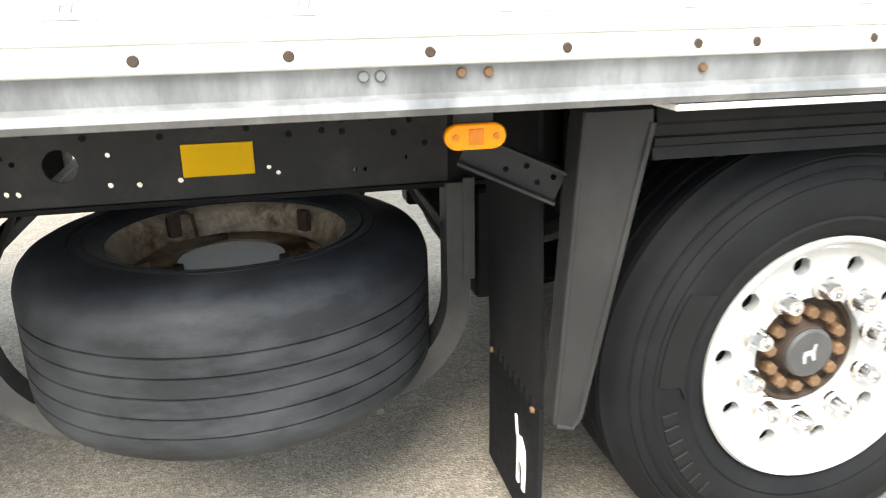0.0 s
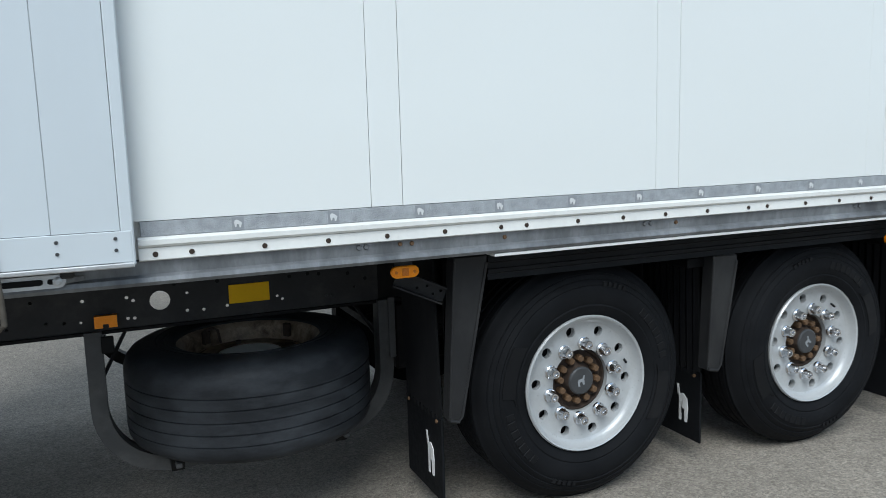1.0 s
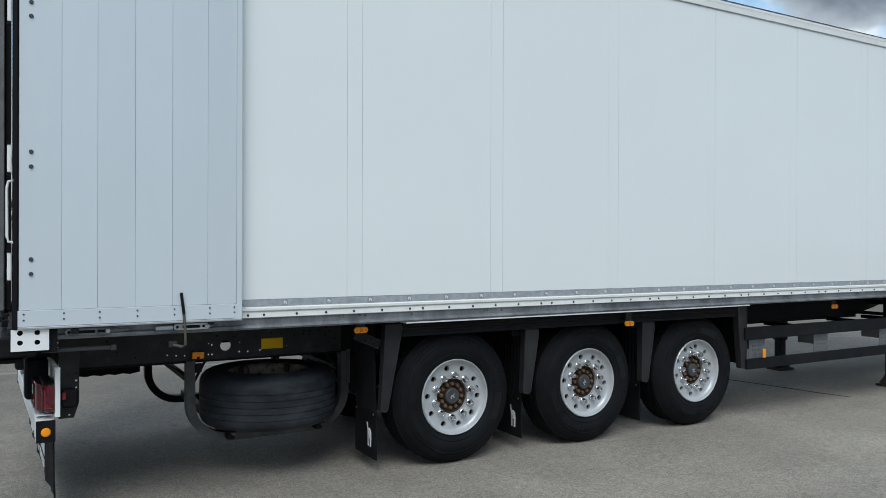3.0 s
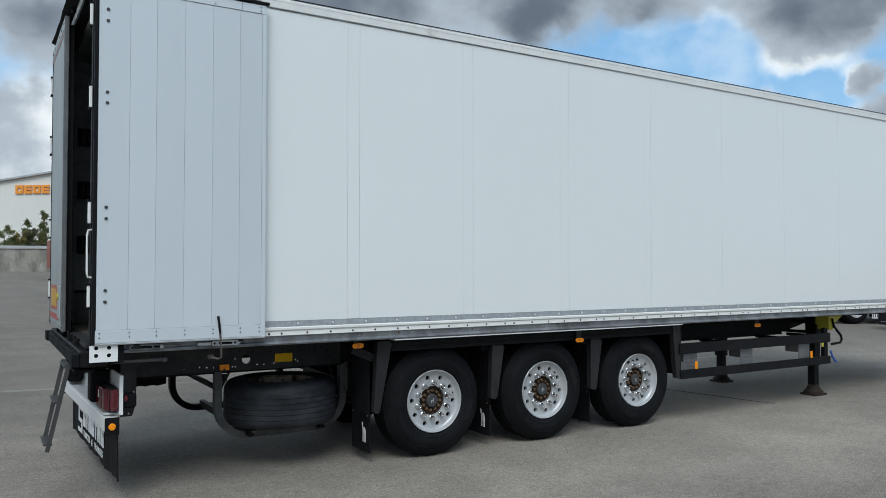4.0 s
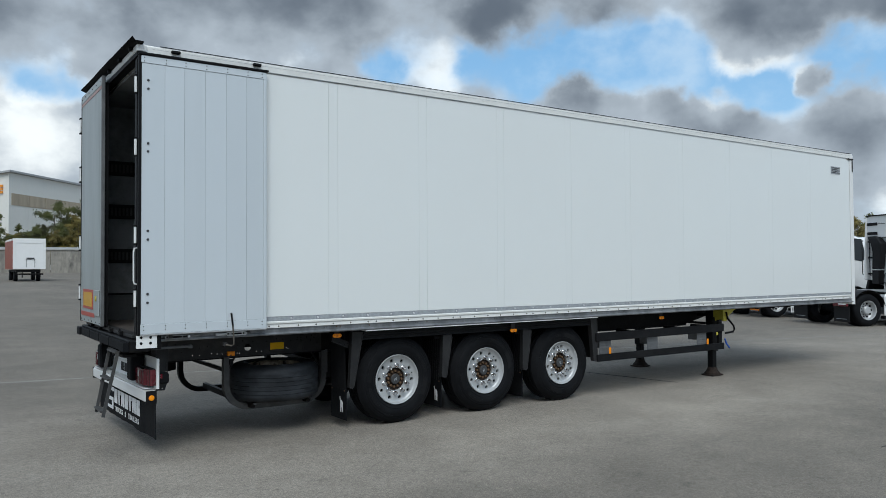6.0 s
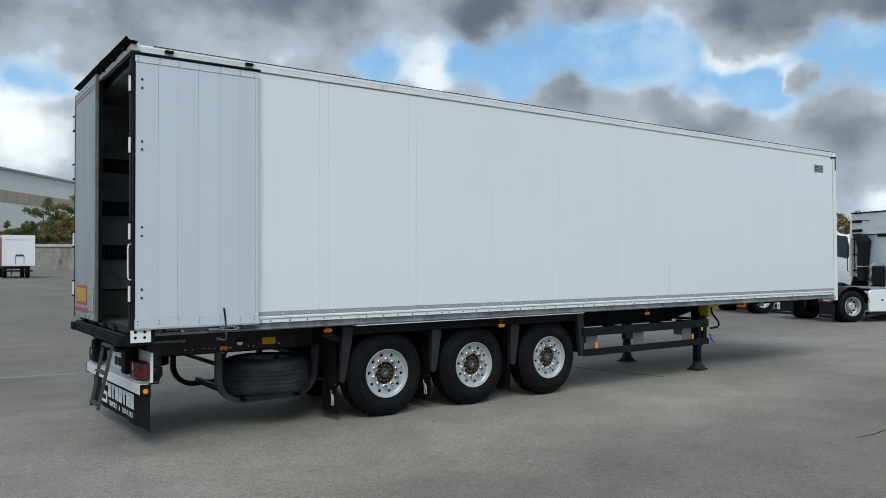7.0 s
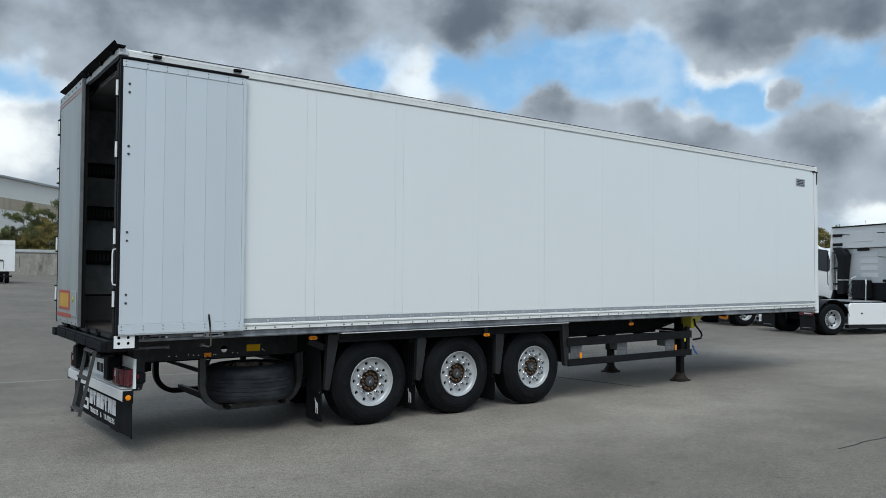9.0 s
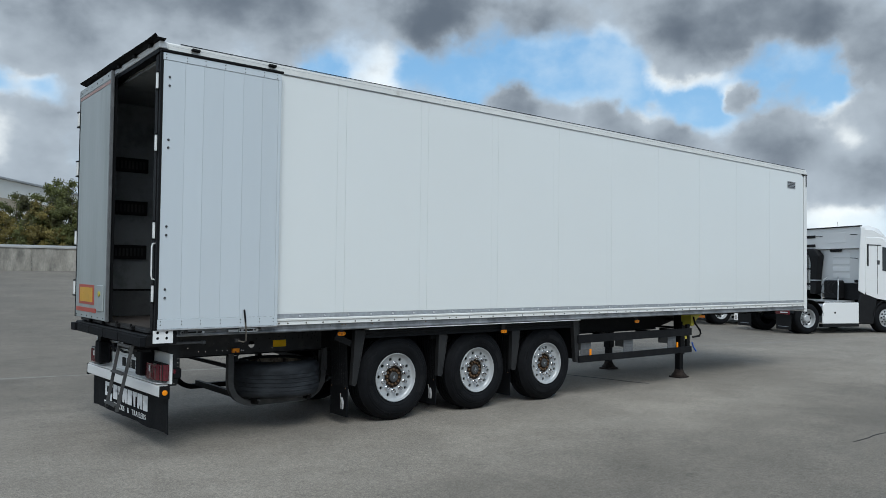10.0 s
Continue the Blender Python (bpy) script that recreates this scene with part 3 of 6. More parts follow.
for r in range(4):
    for c in range(7):
        part("vent_slot", boxes((12.605 + c * 0.041, 12.63 + c * 0.041, WALL - 0.011, WALL - 0.0082, 3.662 + r * 0.031, 3.678 + r * 0.031)), BLACK_STEEL, vent)

# lower rail: knurled strip, white lip, riveted white band, galvanised outer rail
part("knurled_strip", boxes((1.30, 13.25, WALL - 0.003, WALL + 0.03, 1.3235, 1.370), bevel=0.001), GALV_STRIP, T, "grey knurled strip along the wall foot")
part("lower_lip", prism([(WALL - 0.004, 1.3225), (WALL - 0.020, 1.314), (WALL - 0.020, 1.299), (WALL - 0.008, 1.290), (WALL + 0.03, 1.290), (WALL + 0.03, 1.3225)], 1.29, 13.25, "x"), WHITE_RAIL, T)
part("riveted_band", prism([(WALL - 0.008, 1.289), (WALL - 0.012, 1.252), (WALL - 0.004, 1.248), (WALL + 0.03, 1.248), (WALL + 0.03, 1.289)], 1.29, 13.25, "x"), WHITE_RAIL, T, "white band with a row of brown rivets")
part("outer_rail", prism([(WALL + 0.004, 1.247), (WALL + 0.006, 1.205), (WALL - 0.012, 1.198), (WALL - 0.016, 1.184), (WALL - 0.006, 1.172), (WALL + 0.06, 1.170), (WALL + 0.06, 1.247)], 0.05, 13.30, "x"), GALV, T, "streaked galvanised outer rail")
part("outer_rail", boxes((0.05, 13.30, FAR - 0.06, FAR + 0.012, 1.17, 1.247), bevel=0.006), GALV, T)

rivet_xs = []
k0 = -1
for k in range(0, 10):
    j = 1.392 + 1.2065 * k
    rivet_xs += [j - 0.054, j + 0.054] + [j + d for d in (0.282, 0.495, 0.705, 0.925)]
face = Matrix.Rotation(radians(90), 4, "X")
riv = None
for x in rivet_xs:
    if x > 13.2:
        continue
    if riv is None:
        riv = part("rivet", rivet_mesh(0.0088, 0.005), RUST, T, smooth=True)
        riv.matrix_basis = pose(x, WALL - 0.0105, 1.2685, 90, 0, 0)
        first_rivet = x
    else:
        again(riv, Matrix.Translation((x - first_rivet, 0, 0)))

bolt = part("rail_bolt", rivet_mesh(0.0095, 0.008), HANGER_STEEL, T, smooth=True)
bolt.matrix_basis = pose(1.996, WALL + 0.005, 1.234, 90, 0, 0)
for x in (2.022, 3.21, 3.24, 4.42, 4.45, 5.63, 5.66, 6.84, 6.87, 8.05, 8.08):
    again(bolt, Matrix.Translation((x - 1.996, 0, 0)))
for x, dz in ((2.149, 0.001), (2.193, 0.0), (2.566, -0.006), (3.37, -0.004)):
    b = part("rusty_bolt", rivet_mesh(0.0085, 0.007), RUST_NUT, T, smooth=True)
    b.matrix_basis = pose(x, WALL + 0.005, 1.234 + dz, 90, 0, 0)

# small white emblem on the strip, a plain shape
EMBLEM = [(-0.5, -0.5), (-0.32, -0.5), (-0.26, -0.1), (-0.02, -0.06), (0.06, -0.5), (0.24, -0.5), (0.26, 0.02), (0.44, 0.5), (0.30, 0.52), (0.14, 0.22), (-0.34, 0.26), (-0.46, 0.0)]


BADGE = [(-0.5, 0.1), (-0.36, 0.45), (-0.1, 0.5), (0.2, 0.34), (0.5, 0.06), (0.36, -0.02), (0.32, -0.5), (0.16, -0.5), (0.1, -0.1), (-0.15, -0.05), (-0.22, -0.44), (-0.36, -0.4), (-0.34, 0.04)]


FLAP_MARK = [(-0.50, 0.50), (-0.36, 0.50), (-0.24, 0.24), (0.10, 0.28), (0.42, 0.16), (0.50, -0.10), (0.44, -0.50), (0.22, -0.50), (0.20, -0.16), (-0.06, -0.12), (-0.08, -0.50), (-0.28, -0.50), (-0.26, 0.06), (-0.40, 0.24)]


def emblem(w, h, lo, hi, axis, at, mirror=1, outline=EMBLEM):
    bm = prism([(p[0] * w * mirror, p[1] * h) for p in outline], lo, hi, axis)
    bmesh.ops.triangulate(bm, faces=[f for f in bm.faces if len(f.verts) > 4])
    bmesh.ops.translate(bm, verts=bm.verts, vec=at)
    return bm


mark = part("strip_emblem", emblem(0.026, 0.026, -0.0062, -0.0042, "y", (1.594, WALL, 1.3465), 1, BADGE), PALE_MARK, T)
plate = part("emblem_ground", boxes((1.575, 1.613, WALL - 0.0040, WALL - 0.0030, 1.3255, 1.3680)), EMBLEM_GREY, T)
for k in range(1, 37):
    again(mark, Matrix.Translation((0.3165 * k, 0, 0)))
    if k < 9:
        again(plate, Matrix.Translation((0.3165 * k, 0, 0)))

# floor and underside
part("cargo_floor", boxes((0.02, 13.25, WALL + 0.075, FAR - 0.065, 1.205, 1.245)), INNER_FLOOR, T, "brown plywood cargo floor")
part("floor_frame", boxes((0.05, 13.28, WALL + 0.065, FAR - 0.062, 1.165, 1.20)), BLACK_STEEL, T)
xm = None
for k in range(26):
    x = 0.35 + 0.5 * k
    if xm is None:
        xm = part("cross_member", boxes((x - 0.025, x + 0.025, 0.834, 1.904, 1.075, 1.164)), BLACK_STEEL, T)
    else:
        again(xm, Matrix.Translation((0.5 * k, 0, 0)))

# main beams: webs with holes, flanges
near_holes = [(1.372, 0.982, 0.040)]
near_holes += [(0.62, 0.975, 0.007), (0.74, 0.93, 0.007), (0.82, 1.006, 0.006), (0.82, 0.926, 0.006), (0.907, 1.020, 0.007), (0.955, 0.935, 0.006), (1.017, 0.928, 0.007), (1.087, 1.008, 0.007), (1.075, 0.924, 0.006),
               (1.248, 1.006, 0.007), (1.271, 0.992, 0.007), (1.247, 0.922, 0.007), (1.272, 0.920, 0.007), (1.475, 0.929, 0.007), (1.478, 1.002, 0.006), (1.54, 0.926, 0.007), (1.635, 0.931, 0.007),
               (1.846, 0.950, 0.006), (1.868, 0.935, 0.006), (2.06, 0.930, 0.006), (2.085, 0.930, 0.006), (2.19, 0.955, 0.006)]
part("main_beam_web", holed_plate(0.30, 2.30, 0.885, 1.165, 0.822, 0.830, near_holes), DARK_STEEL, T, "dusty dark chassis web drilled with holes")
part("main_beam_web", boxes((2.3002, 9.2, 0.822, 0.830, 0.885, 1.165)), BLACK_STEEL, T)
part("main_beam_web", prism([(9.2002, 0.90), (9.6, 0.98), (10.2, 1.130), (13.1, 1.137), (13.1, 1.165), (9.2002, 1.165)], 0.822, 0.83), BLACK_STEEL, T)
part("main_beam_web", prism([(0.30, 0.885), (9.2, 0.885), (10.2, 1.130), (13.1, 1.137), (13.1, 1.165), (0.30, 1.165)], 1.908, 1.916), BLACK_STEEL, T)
for y in (0.826, 1.912):
    part("beam_flange", boxes((0.30, 9.2, y - 0.012, y + 0.075, 0.870, 0.8845), bevel=0.002), BLACK_STEEL, T)
dark_holes = [(1.62, 1.10), (1.90, 1.03), (1.93, 1.10), (1.985, 1.06), (1.98, 1.035), (2.03, 1.09), (2.03, 1.06), (2.03, 1.03), (2.055, 1.09), (2.10, 1.06), (2.16, 1.02), (2.17, 1.08),
              (2.20, 1.05), (2.215, 1.09), (1.43, 1.045), (1.31, 1.06), (1.72, 1.06), (1.80, 1.05), (1.60, 1.04), (2.24, 0.99), (0.45, 1.02), (0.55, 1.06)]
dh = None
for x, z in dark_holes:
    if dh is None:
        dh = part("plugged_hole", lathe([(0.0085, 0), (0.0085, 0.0035), (0.006, 0.0036), (0, 0.002)], 10), GASKET, T)
        dh.matrix_basis = pose(x, 0.822, z, 90, 0, 0)
        d0 = (x, z)
    else:
        again(dh, Matrix.Translation((x - d0[0], 0, z - d0[1])))
part("type_plate", boxes((1.643, 1.812, 0.816, 0.8215, 0.938, 1.018), bevel=0.001), YELLOW, T, "blank yellow plate on the chassis beam")
part("side_reflector", prism([(1.124, 0.901), (1.154, 0.901), (1.154, 0.916), (1.176, 0.916), (1.176, 0.901), (1.207, 0.901), (1.207, 0.949), (1.124, 0.949)], 0.785, 0.815), AMBER, T, "orange clip-on side reflector")


def stadium(hw, hh, n=8):
    return [((hw - hh) + hh * math.cos(radians(-90 + 180 * i / n)), hh * math.sin(radians(-90 + 180 * i / n))) for i in range(n + 1)] + \
           [(-(hw - hh) + hh * math.cos(radians(90 + 180 * i / n)), hh * math.sin(radians(90 + 180 * i / n))) for i in range(n + 1)]


def marker(x, y, z):
    lamp = part("side_marker", prism(stadium(0.055, 0.0225), 0.0, 0.017, "z", bevel=0.003), AMBER, T, "oval amber side marker lamp", smooth=True)
    lamp.matrix_basis = pose(x, y, z, 90, 0, 0)
    part("lamp_core", boxes((-0.013, 0.013, -0.014, 0.014, 0.0172, 0.0192), bevel=0.001), AMBER_DARK, lamp)
    for s in (-1, 1):
        part("lamp_screw", lathe([(0.006, 0.014), (0.006, 0.0195), (0, 0.0195)], 10, Matrix.Translation((s * 0.036, 0, 0))), AMBER_DARK, lamp)
    part("marker_bracket", boxes((x - 0.035, x + 0.035, y + 0.001, y + 0.006, z + 0.005, 1.168)), DARK_STEEL, T)


marker(2.195, 0.185, 1.118)
marker(4.800, 0.175, 1.045)
marker(7.784, 0.180, 1.092)

# bracing near the first guard
def channel(a, b, w, h, t, name):
    """A drilled steel channel from a to b, open to the front."""
    a, b = Vector(a), Vector(b)
    d = (b - a)
    n = d.length
    m = Matrix.Translation(a) @ d.to_track_quat("X", "Z").to_matrix().to_4x4()
    web = pierced([(0, -h / 2), (n, -h / 2), (n, h / 2), (0, h / 2)], 0.0, t, [(n * f, g * h, 0.006) for f, g in ((0.45, -0.18), (0.62, 0.2), (0.78, -0.18), (0.9, 0.2))])
    bmesh.ops.transform(web, matrix=m, verts=web.verts)
    body = part(name, web, DARK_STEEL, T, "angled drilled steel bracket")
    for z in (-h / 2 - t, h / 2):
        part("bracket_flange", box(bmesh.new(), 0, n, -w, t, z, z + t, m=m), DARK_STEEL, body)
    return body


channel((2.225, 0.36, 1.065), (2.405, 0.30, 0.985), 0.030, 0.058, 0.006, "guard_bracket")
for xg in (3.60, 4.92):
    part("guard_arm", boxes((xg, xg + 0.10, 0.275, 0.60, 0.985, 1.03), bevel=0.004), BLACK_STEEL, T)

# long guard rail over the wheels
part("guard_rail", prism([(0.220, 1.148), (0.212, 1.117), (0.222, 1.110), (0.222, 1.090), (0.216, 1.086), (0.216, 1.072), (0.225, 1.067), (0.220, 1.044), (0.27, 1.042), (0.27, 1.148)], 2.558, 6.283, "x"), BLACK_PLASTIC, T, "ribbed black guard rail")
part("guard_rail_lip", boxes((2.52, 6.300, 0.080, 0.205, 1.1575, 1.1690), bevel=0.002), WHITE_PAINT, T, "thin white lip on the guard rail")


def guard_post(x0, x1, xb0, xb1, ztop, zbot):
    """A tapered plastic post: broad at the top, with a rolled front edge."""
    y = 0.213
    body = part("guard_post", prism([(xb0, zbot + 0.012), (xb1 - 0.02, zbot), (xb1, zbot + 0.02), (x1, ztop - 0.03), (x1, ztop), (x0, ztop), (x0, ztop - 0.03)], y, y + 0.07, bevel=0.006), POST_PLASTIC, T, "tapered black plastic guard post")
    part("post_edge", tube([(x1 - 0.005, y, ztop - 0.03), ((x1 + xb1) / 2 - 0.005, y, (ztop + zbot) / 2), (xb1 - 0.006, y, zbot + 0.03), (xb1 - 0.022, y, zbot + 0.006), (xb0 + 0.004, y, zbot + 0.016)], 0.007, 8), POST_PLASTIC, body)
    part("post_edge", tube([(x0 + 0.004, y + 0.004, ztop - 0.02), (xb0 + 0.004, y + 0.004, zbot + 0.03)], 0.006, 8), POST_PLASTIC, body)
    return body


guard_post(2.410, 2.554, 2.374, 2.436, 1.148, 0.482)
guard_post(3.694, 3.832, 3.672, 3.752, 1.042, 0.500)
guard_post(5.005, 5.158, 4.998, 5.082, 1.042, 0.488)
guard_post(6.285, 6.420, 6.345, 6.418, 1.150, 0.508)
part("front_screen", boxes((6.372, 6.384, 0.285, 0.79, 0.56, 1.10), bevel=0.003), BLACK_PLASTIC, T, "black screen ahead of the front wheel")



def mudflap(x, y0, y1, z0, z1, sign):
    """Ribbed screen with a rubber flap hung below it, behind a wheel."""
    bm = bmesh.new()
    n = 9
    pts = []
    for i in range(n * 2 + 1):
        yy = y0 + (y1 - y0) * i / (n * 2)
        pts.append((yy, 0.012 if i % 2 else 0.0))
    lo = [bm.verts.new((x - d, yy, z1)) for yy, d in pts]
    hi = [bm.verts.new((x - d - 0.02, yy, 1.13)) for yy, d in pts]
    for i in range(len(pts) - 1):
        bm.faces.new((lo[i], lo[i + 1], hi[i + 1], hi[i]))
    ex = bmesh.ops.extrude_face_region(bm, geom=list(bm.faces))
    bmesh.ops.translate(bm, verts=[v for v in ex["geom"] if isinstance(v, bmesh.types.BMVert)], vec=(0.01, 0, 0))
    part("wheel_screen", bm, BLACK_PLASTIC, T, "ribbed black wheel screen")
    flap = part("mudflap", prism([(y0 - 0.02, z0), (y1, z0), (y1, z1 + 0.02), (y0 - 0.02, z1 + 0.02)], x - 0.008, x + 0.004, "x", bevel=0.002), RUBBER, T, "black rubber mudflap with a small white emblem")
    if sign:
        part("flap_emblem", emblem(0.080, 0.180, -0.012, -0.0085, "x", (x, y0 + 0.10, (z0 + z1) / 2 + 0.005), -1, FLAP_MARK), WHITE_FILM, flap)
    for yy in (y0 + 0.02, y1 - 0.03):
        b = part("flap_bolt", rivet_mesh(0.009, 0.008), RUST_NUT, flap)
        b.matrix_basis = pose(x - 0.008, yy, z1, 0, -90, 0)


mudflap(2.398, 0.36, 0.735, 0.095, 0.44, True)
mudflap(3.735, 0.34, 0.75, 0.110, 0.44, True)
mudflap(5.08, 0.34, 0.75, 0.115, 0.44, False)

# wheels
RIM_SEG = 72


def wheel_parts(parent, worn=0.0):
    """A wheel about the local z axis; +z is its outer side. The tyre is 0.385 wide."""
    R, W = 0.530, 0.190
    prof = [(0.295, W - 0.035), (0.305, W - 0.026), (0.320, W - 0.016), (0.345, W - 0.004), (0.352, W - 0.0065), (0.358, W - 0.003), (0.395, W + 0.002), (0.428, W - 0.002), (0.432, W - 0.005), (0.437, W - 0.003),
            (0.455, W - 0.012), (0.458, W - 0.016), (0.462, W - 0.014), (0.478, W - 0.022), (0.481, W - 0.027), (0.485, W - 0.026), (0.500, W - 0.040), (0.512, W - 0.054), (0.521, W - 0.068)]
    for g in (0.108, 0.056, 0.0):
        prof += [(R, g + 0.009), (R - 0.012, g + 0.007), (R - 0.012, g - 0.007), (R, g - 0.009)]
    for g in (-0.056, -0.108):
        prof += [(R, g + 0.009), (R - 0.012, g + 0.007), (R - 0.012, g - 0.007), (R, g - 0.009)]
    prof += [(0.521, -W + 0.068), (0.500, -W + 0.040), (0.455, -W + 0.012), (0.395, -W - 0.002), (0.330, -W + 0.008), (0.295, -W + 0.035)]
    part("tyre", lathe(prof, 88, closed=True), RUBBER, parent, "black rubber tyre", smooth=True)
    # raised blocks in place of the maker's word, wedge patches after them
    for a0 in (178, 358):
        for i in range(7):
            wide = (0.014, 0.017, 0.015)[i % 3]
            part("sidewall_block", box(bmesh.new(), -0.019, 0.019, -wide, wide, W - 0.003, W + 0.0035, bevel=0.0015, m=Matrix.Rotation(radians(a0 + i * 5.6), 4, "Z") @ Matrix.Translation((0.398, 0, 0))), BLACK_PLASTIC, parent)
        sector = [(r * math.cos(radians(a)), r * math.sin(radians(a))) for r, a in [(0.360, a0 - 6), (0.372, a0 - 11)] + [(0.424, a0 - 12 - k * 5) for k in range(7)] + [(0.364, a0 - 46 + k * 5) for k in range(8)]]
        part("sidewall_patch", prism(sector, W - 0.004, W + 0.0028, "z"), BLACK_PLASTIC, parent)
    for a0 in (52, 232):
        for i in range(5):
            part("sidewall_block", box(bmesh.new(), -0.010, 0.010, -0.008, 0.008, W - 0.010, W + 0.0005, m=Matrix.Rotation(radians(a0 + i * 3.4), 4, "Z") @ Matrix.Translation((0.440, 0, 0))), BLACK_PLASTIC, parent)
    # rim: barrel with flange, disc with holes
    barrel = [(0.300, W - 0.030), (0.303, W - 0.018), (0.297, W - 0.010), (0.290, W - 0.014), (0.284, W - 0.030), (0.277, W - 0.046), (0.270, W - 0.052), (0.264, W - 0.056), (0.264, W - 0.080), (0.285, W - 0.085), (0.280, -W + 0.05), (0.300, -W + 0.02), (0.303, -W + 0.03), (0.297, W - 0.09)]
    rim = part("rim", lathe(barrel, RIM_SEG, closed=True), RIM_PAINT, parent, "silver painted rim", smooth=True)
    bm = bmesh.new()
    n, holes, r_out, r_mid, hr, r_in, z = 80, 10, 0.266, 0.230, 0.0225, 0.1405, W - 0.060
    angles = [2 * math.pi * k / n for k in range(n)]

    def ring(r, zz):
        return [bm.verts.new((r * math.cos(a), r * math.sin(a), zz)) for a in angles]
    outer, high, low, inner, back = ring(r_out, z + 0.004), ring(0.2545, z + 0.001), ring(0.2035, z - 0.002), ring(r_in, z - 0.010), ring(r_in, z - 0.035)
    for a, b in ((outer, high), (low, inner), (inner, back)):
        for k in range(n):
            bm.faces.new((a[k], a[(k + 1) % n], b[(k + 1) % n], b[k]))
    step = n // holes
    for h in range(holes):
        k0 = h * step
        ca = angles[k0] + step / 2 * 2 * math.pi / n
        cx, cy = r_mid * math.cos(ca), r_mid * math.sin(ca)
        loop = [high[(k0 + i) % n] for i in range(step + 1)] + [low[(k0 + i) % n] for i in range(step, -1, -1)]
        hole, deep = [], []
        for v in loop:
            d = Vector((v.co.x - cx, v.co.y - cy)).normalized()
            hole.append(bm.verts.new((cx + d.x * hr, cy + d.y * hr, z - 0.001)))
            deep.append(bm.verts.new((cx + d.x * hr, cy + d.y * hr, z - 0.03)))
        for i in range(len(loop)):
            j = (i + 1) % len(loop)
            bm.faces.new((loop[i], loop[j], hole[j], hole[i]))
            bm.faces.new((hole[i], hole[j], deep[j], deep[i]))
    part("rim_disc", bm, RIM_PAINT, parent, smooth=True)
    part("brake_drum", lathe([(0.205, W - 0.172), (0.205, -W + 0.02), (0.10, -W + 0.02), (0.0, -W + 0.02)], 40), BLACK_STEEL, parent)
    # Black disc added close behind the hand holes to paint in their shade.
    part("drum_face", lathe([(0.262, z - 0.060), (0.262, z - 0.048), (0.145, z - 0.040), (0.145, z - 0.060)], 40), GASKET, parent)
    nut = None
    for k in range(10):
        a = 2 * math.pi * k / 10
        if nut is None:
            nut = part("wheel_nut", lathe([(0.030, 0), (0.030, 0.008), (0.024, 0.012), (0.022, 0.016), (0.021, 0.044), (0.018, 0.049), (0.012, 0.049), (0.010, 0.036), (0, 0.036)], 16), CHROME, parent, "chrome wheel nut cap", smooth=True)
            nut.matrix_basis = pose(0.1675 * math.cos(a), 0.1675 * math.sin(a), z - 0.006)
            base = nut.matrix_basis.copy()
        else:
            c = nut.copy()
            scene.collection.objects.link(c)
            c.matrix_basis = pose(0.1675 * math.cos(a), 0.1675 * math.sin(a), z - 0.006)
    zh = z - 0.026
    part("hub", lathe([(0.1385, zh - 0.034), (0.1385, zh - 0.006), (0.130, zh - 0.004), (0.124, zh - 0.022), (0.076, zh - 0.022), (0.072, zh - 0.014), (0.066, zh - 0.004), (0.064, zh + 0.014), (0.058, zh + 0.018), (0, zh + 0.018)], 40), RUST, parent, "rusty wheel hub", smooth=True)
    for k in range(12):
        a = 2 * math.pi * (k + 0.35) / 12
        b = part("hub_bolt", lathe([(0.0165, 0), (0.0165, 0.030), (0.012, 0.036), (0, 0.036)], 6), RUST_NUT, parent) if k == 0 else hub_bolt.copy()
        if k == 0:
            hub_bolt = b
        else:
            scene.collection.objects.link(b)
        b.matrix_basis = pose(0.095 * math.cos(a), 0.095 * math.sin(a), zh - 0.022)
    valve = rod(bmesh.new(), (0.236, 0.008, z - 0.004), (0.222, 0.008, z + 0.030), 0.0055, 8)
    part("valve", valve, BLACK_STEEL, parent)
    part("hub_cap", lathe([(0.062, zh + 0.012), (0.062, zh + 0.022), (0.055, zh + 0.027), (0, zh + 0.027)], 32), HUB_GREY, parent, "round grey hub cap", smooth=True)
    part("cap_emblem", emblem(0.046, 0.040, zh + 0.0265, zh + 0.0285, "z", (0, 0, 0)), EMBLEM_GREY, parent)


HUBS = (3.050, 4.405, 5.765)
spin = (14, 47, 100)
for side in (0, 1):
    for x, s in zip(HUBS, spin):
        w = empty("wheel", label="trailer wheel with silver rim, chrome nuts and rusty hub" if side == 0 else "")
        w.parent = T
        wheel_parts(w)
        if side == 0:
            w.matrix_basis = Matrix.Translation((x, 0.436, 0.533)) @ Matrix.Rotation(radians(90), 4, "X") @ Matrix.Rotation(radians(s), 4, "Z")
        else:
            w.matrix_basis = Matrix.Translation((x, 2.304, 0.533)) @ Matrix.Rotation(radians(-90), 4, "X") @ Matrix.Rotation(radians(s), 4, "Z")
for x in HUBS:
    bm = bmesh.new()
    rod(bm, (x, 0.55, 0.533), (x, 2.19, 0.533), 0.073, 20)
    part("axle", bm, BLACK_STEEL, T, smooth=True)
    for y in (0.86, 1.88):
        part("spring_arm", boxes((x - 0.62, x + 0.38, y - 0.05, y + 0.05, 0.58, 0.66), (x - 0.68, x - 0.56, y - 0.06, y + 0.06, 0.55, 0.86), bevel=0.01), BLACK_STEEL, T)
        part("air_bellow", lathe([(0.0, 0.64), (0.11, 0.64), (0.145, 0.67), (0.145, 0.73), (0.12, 0.755), (0.145, 0.78), (0.145, 0.82), (0.11, 0.85), (0, 0.85)], 24, Matrix.Translation((x + 0.30, y, 0))), RUBBER, T, smooth=True)
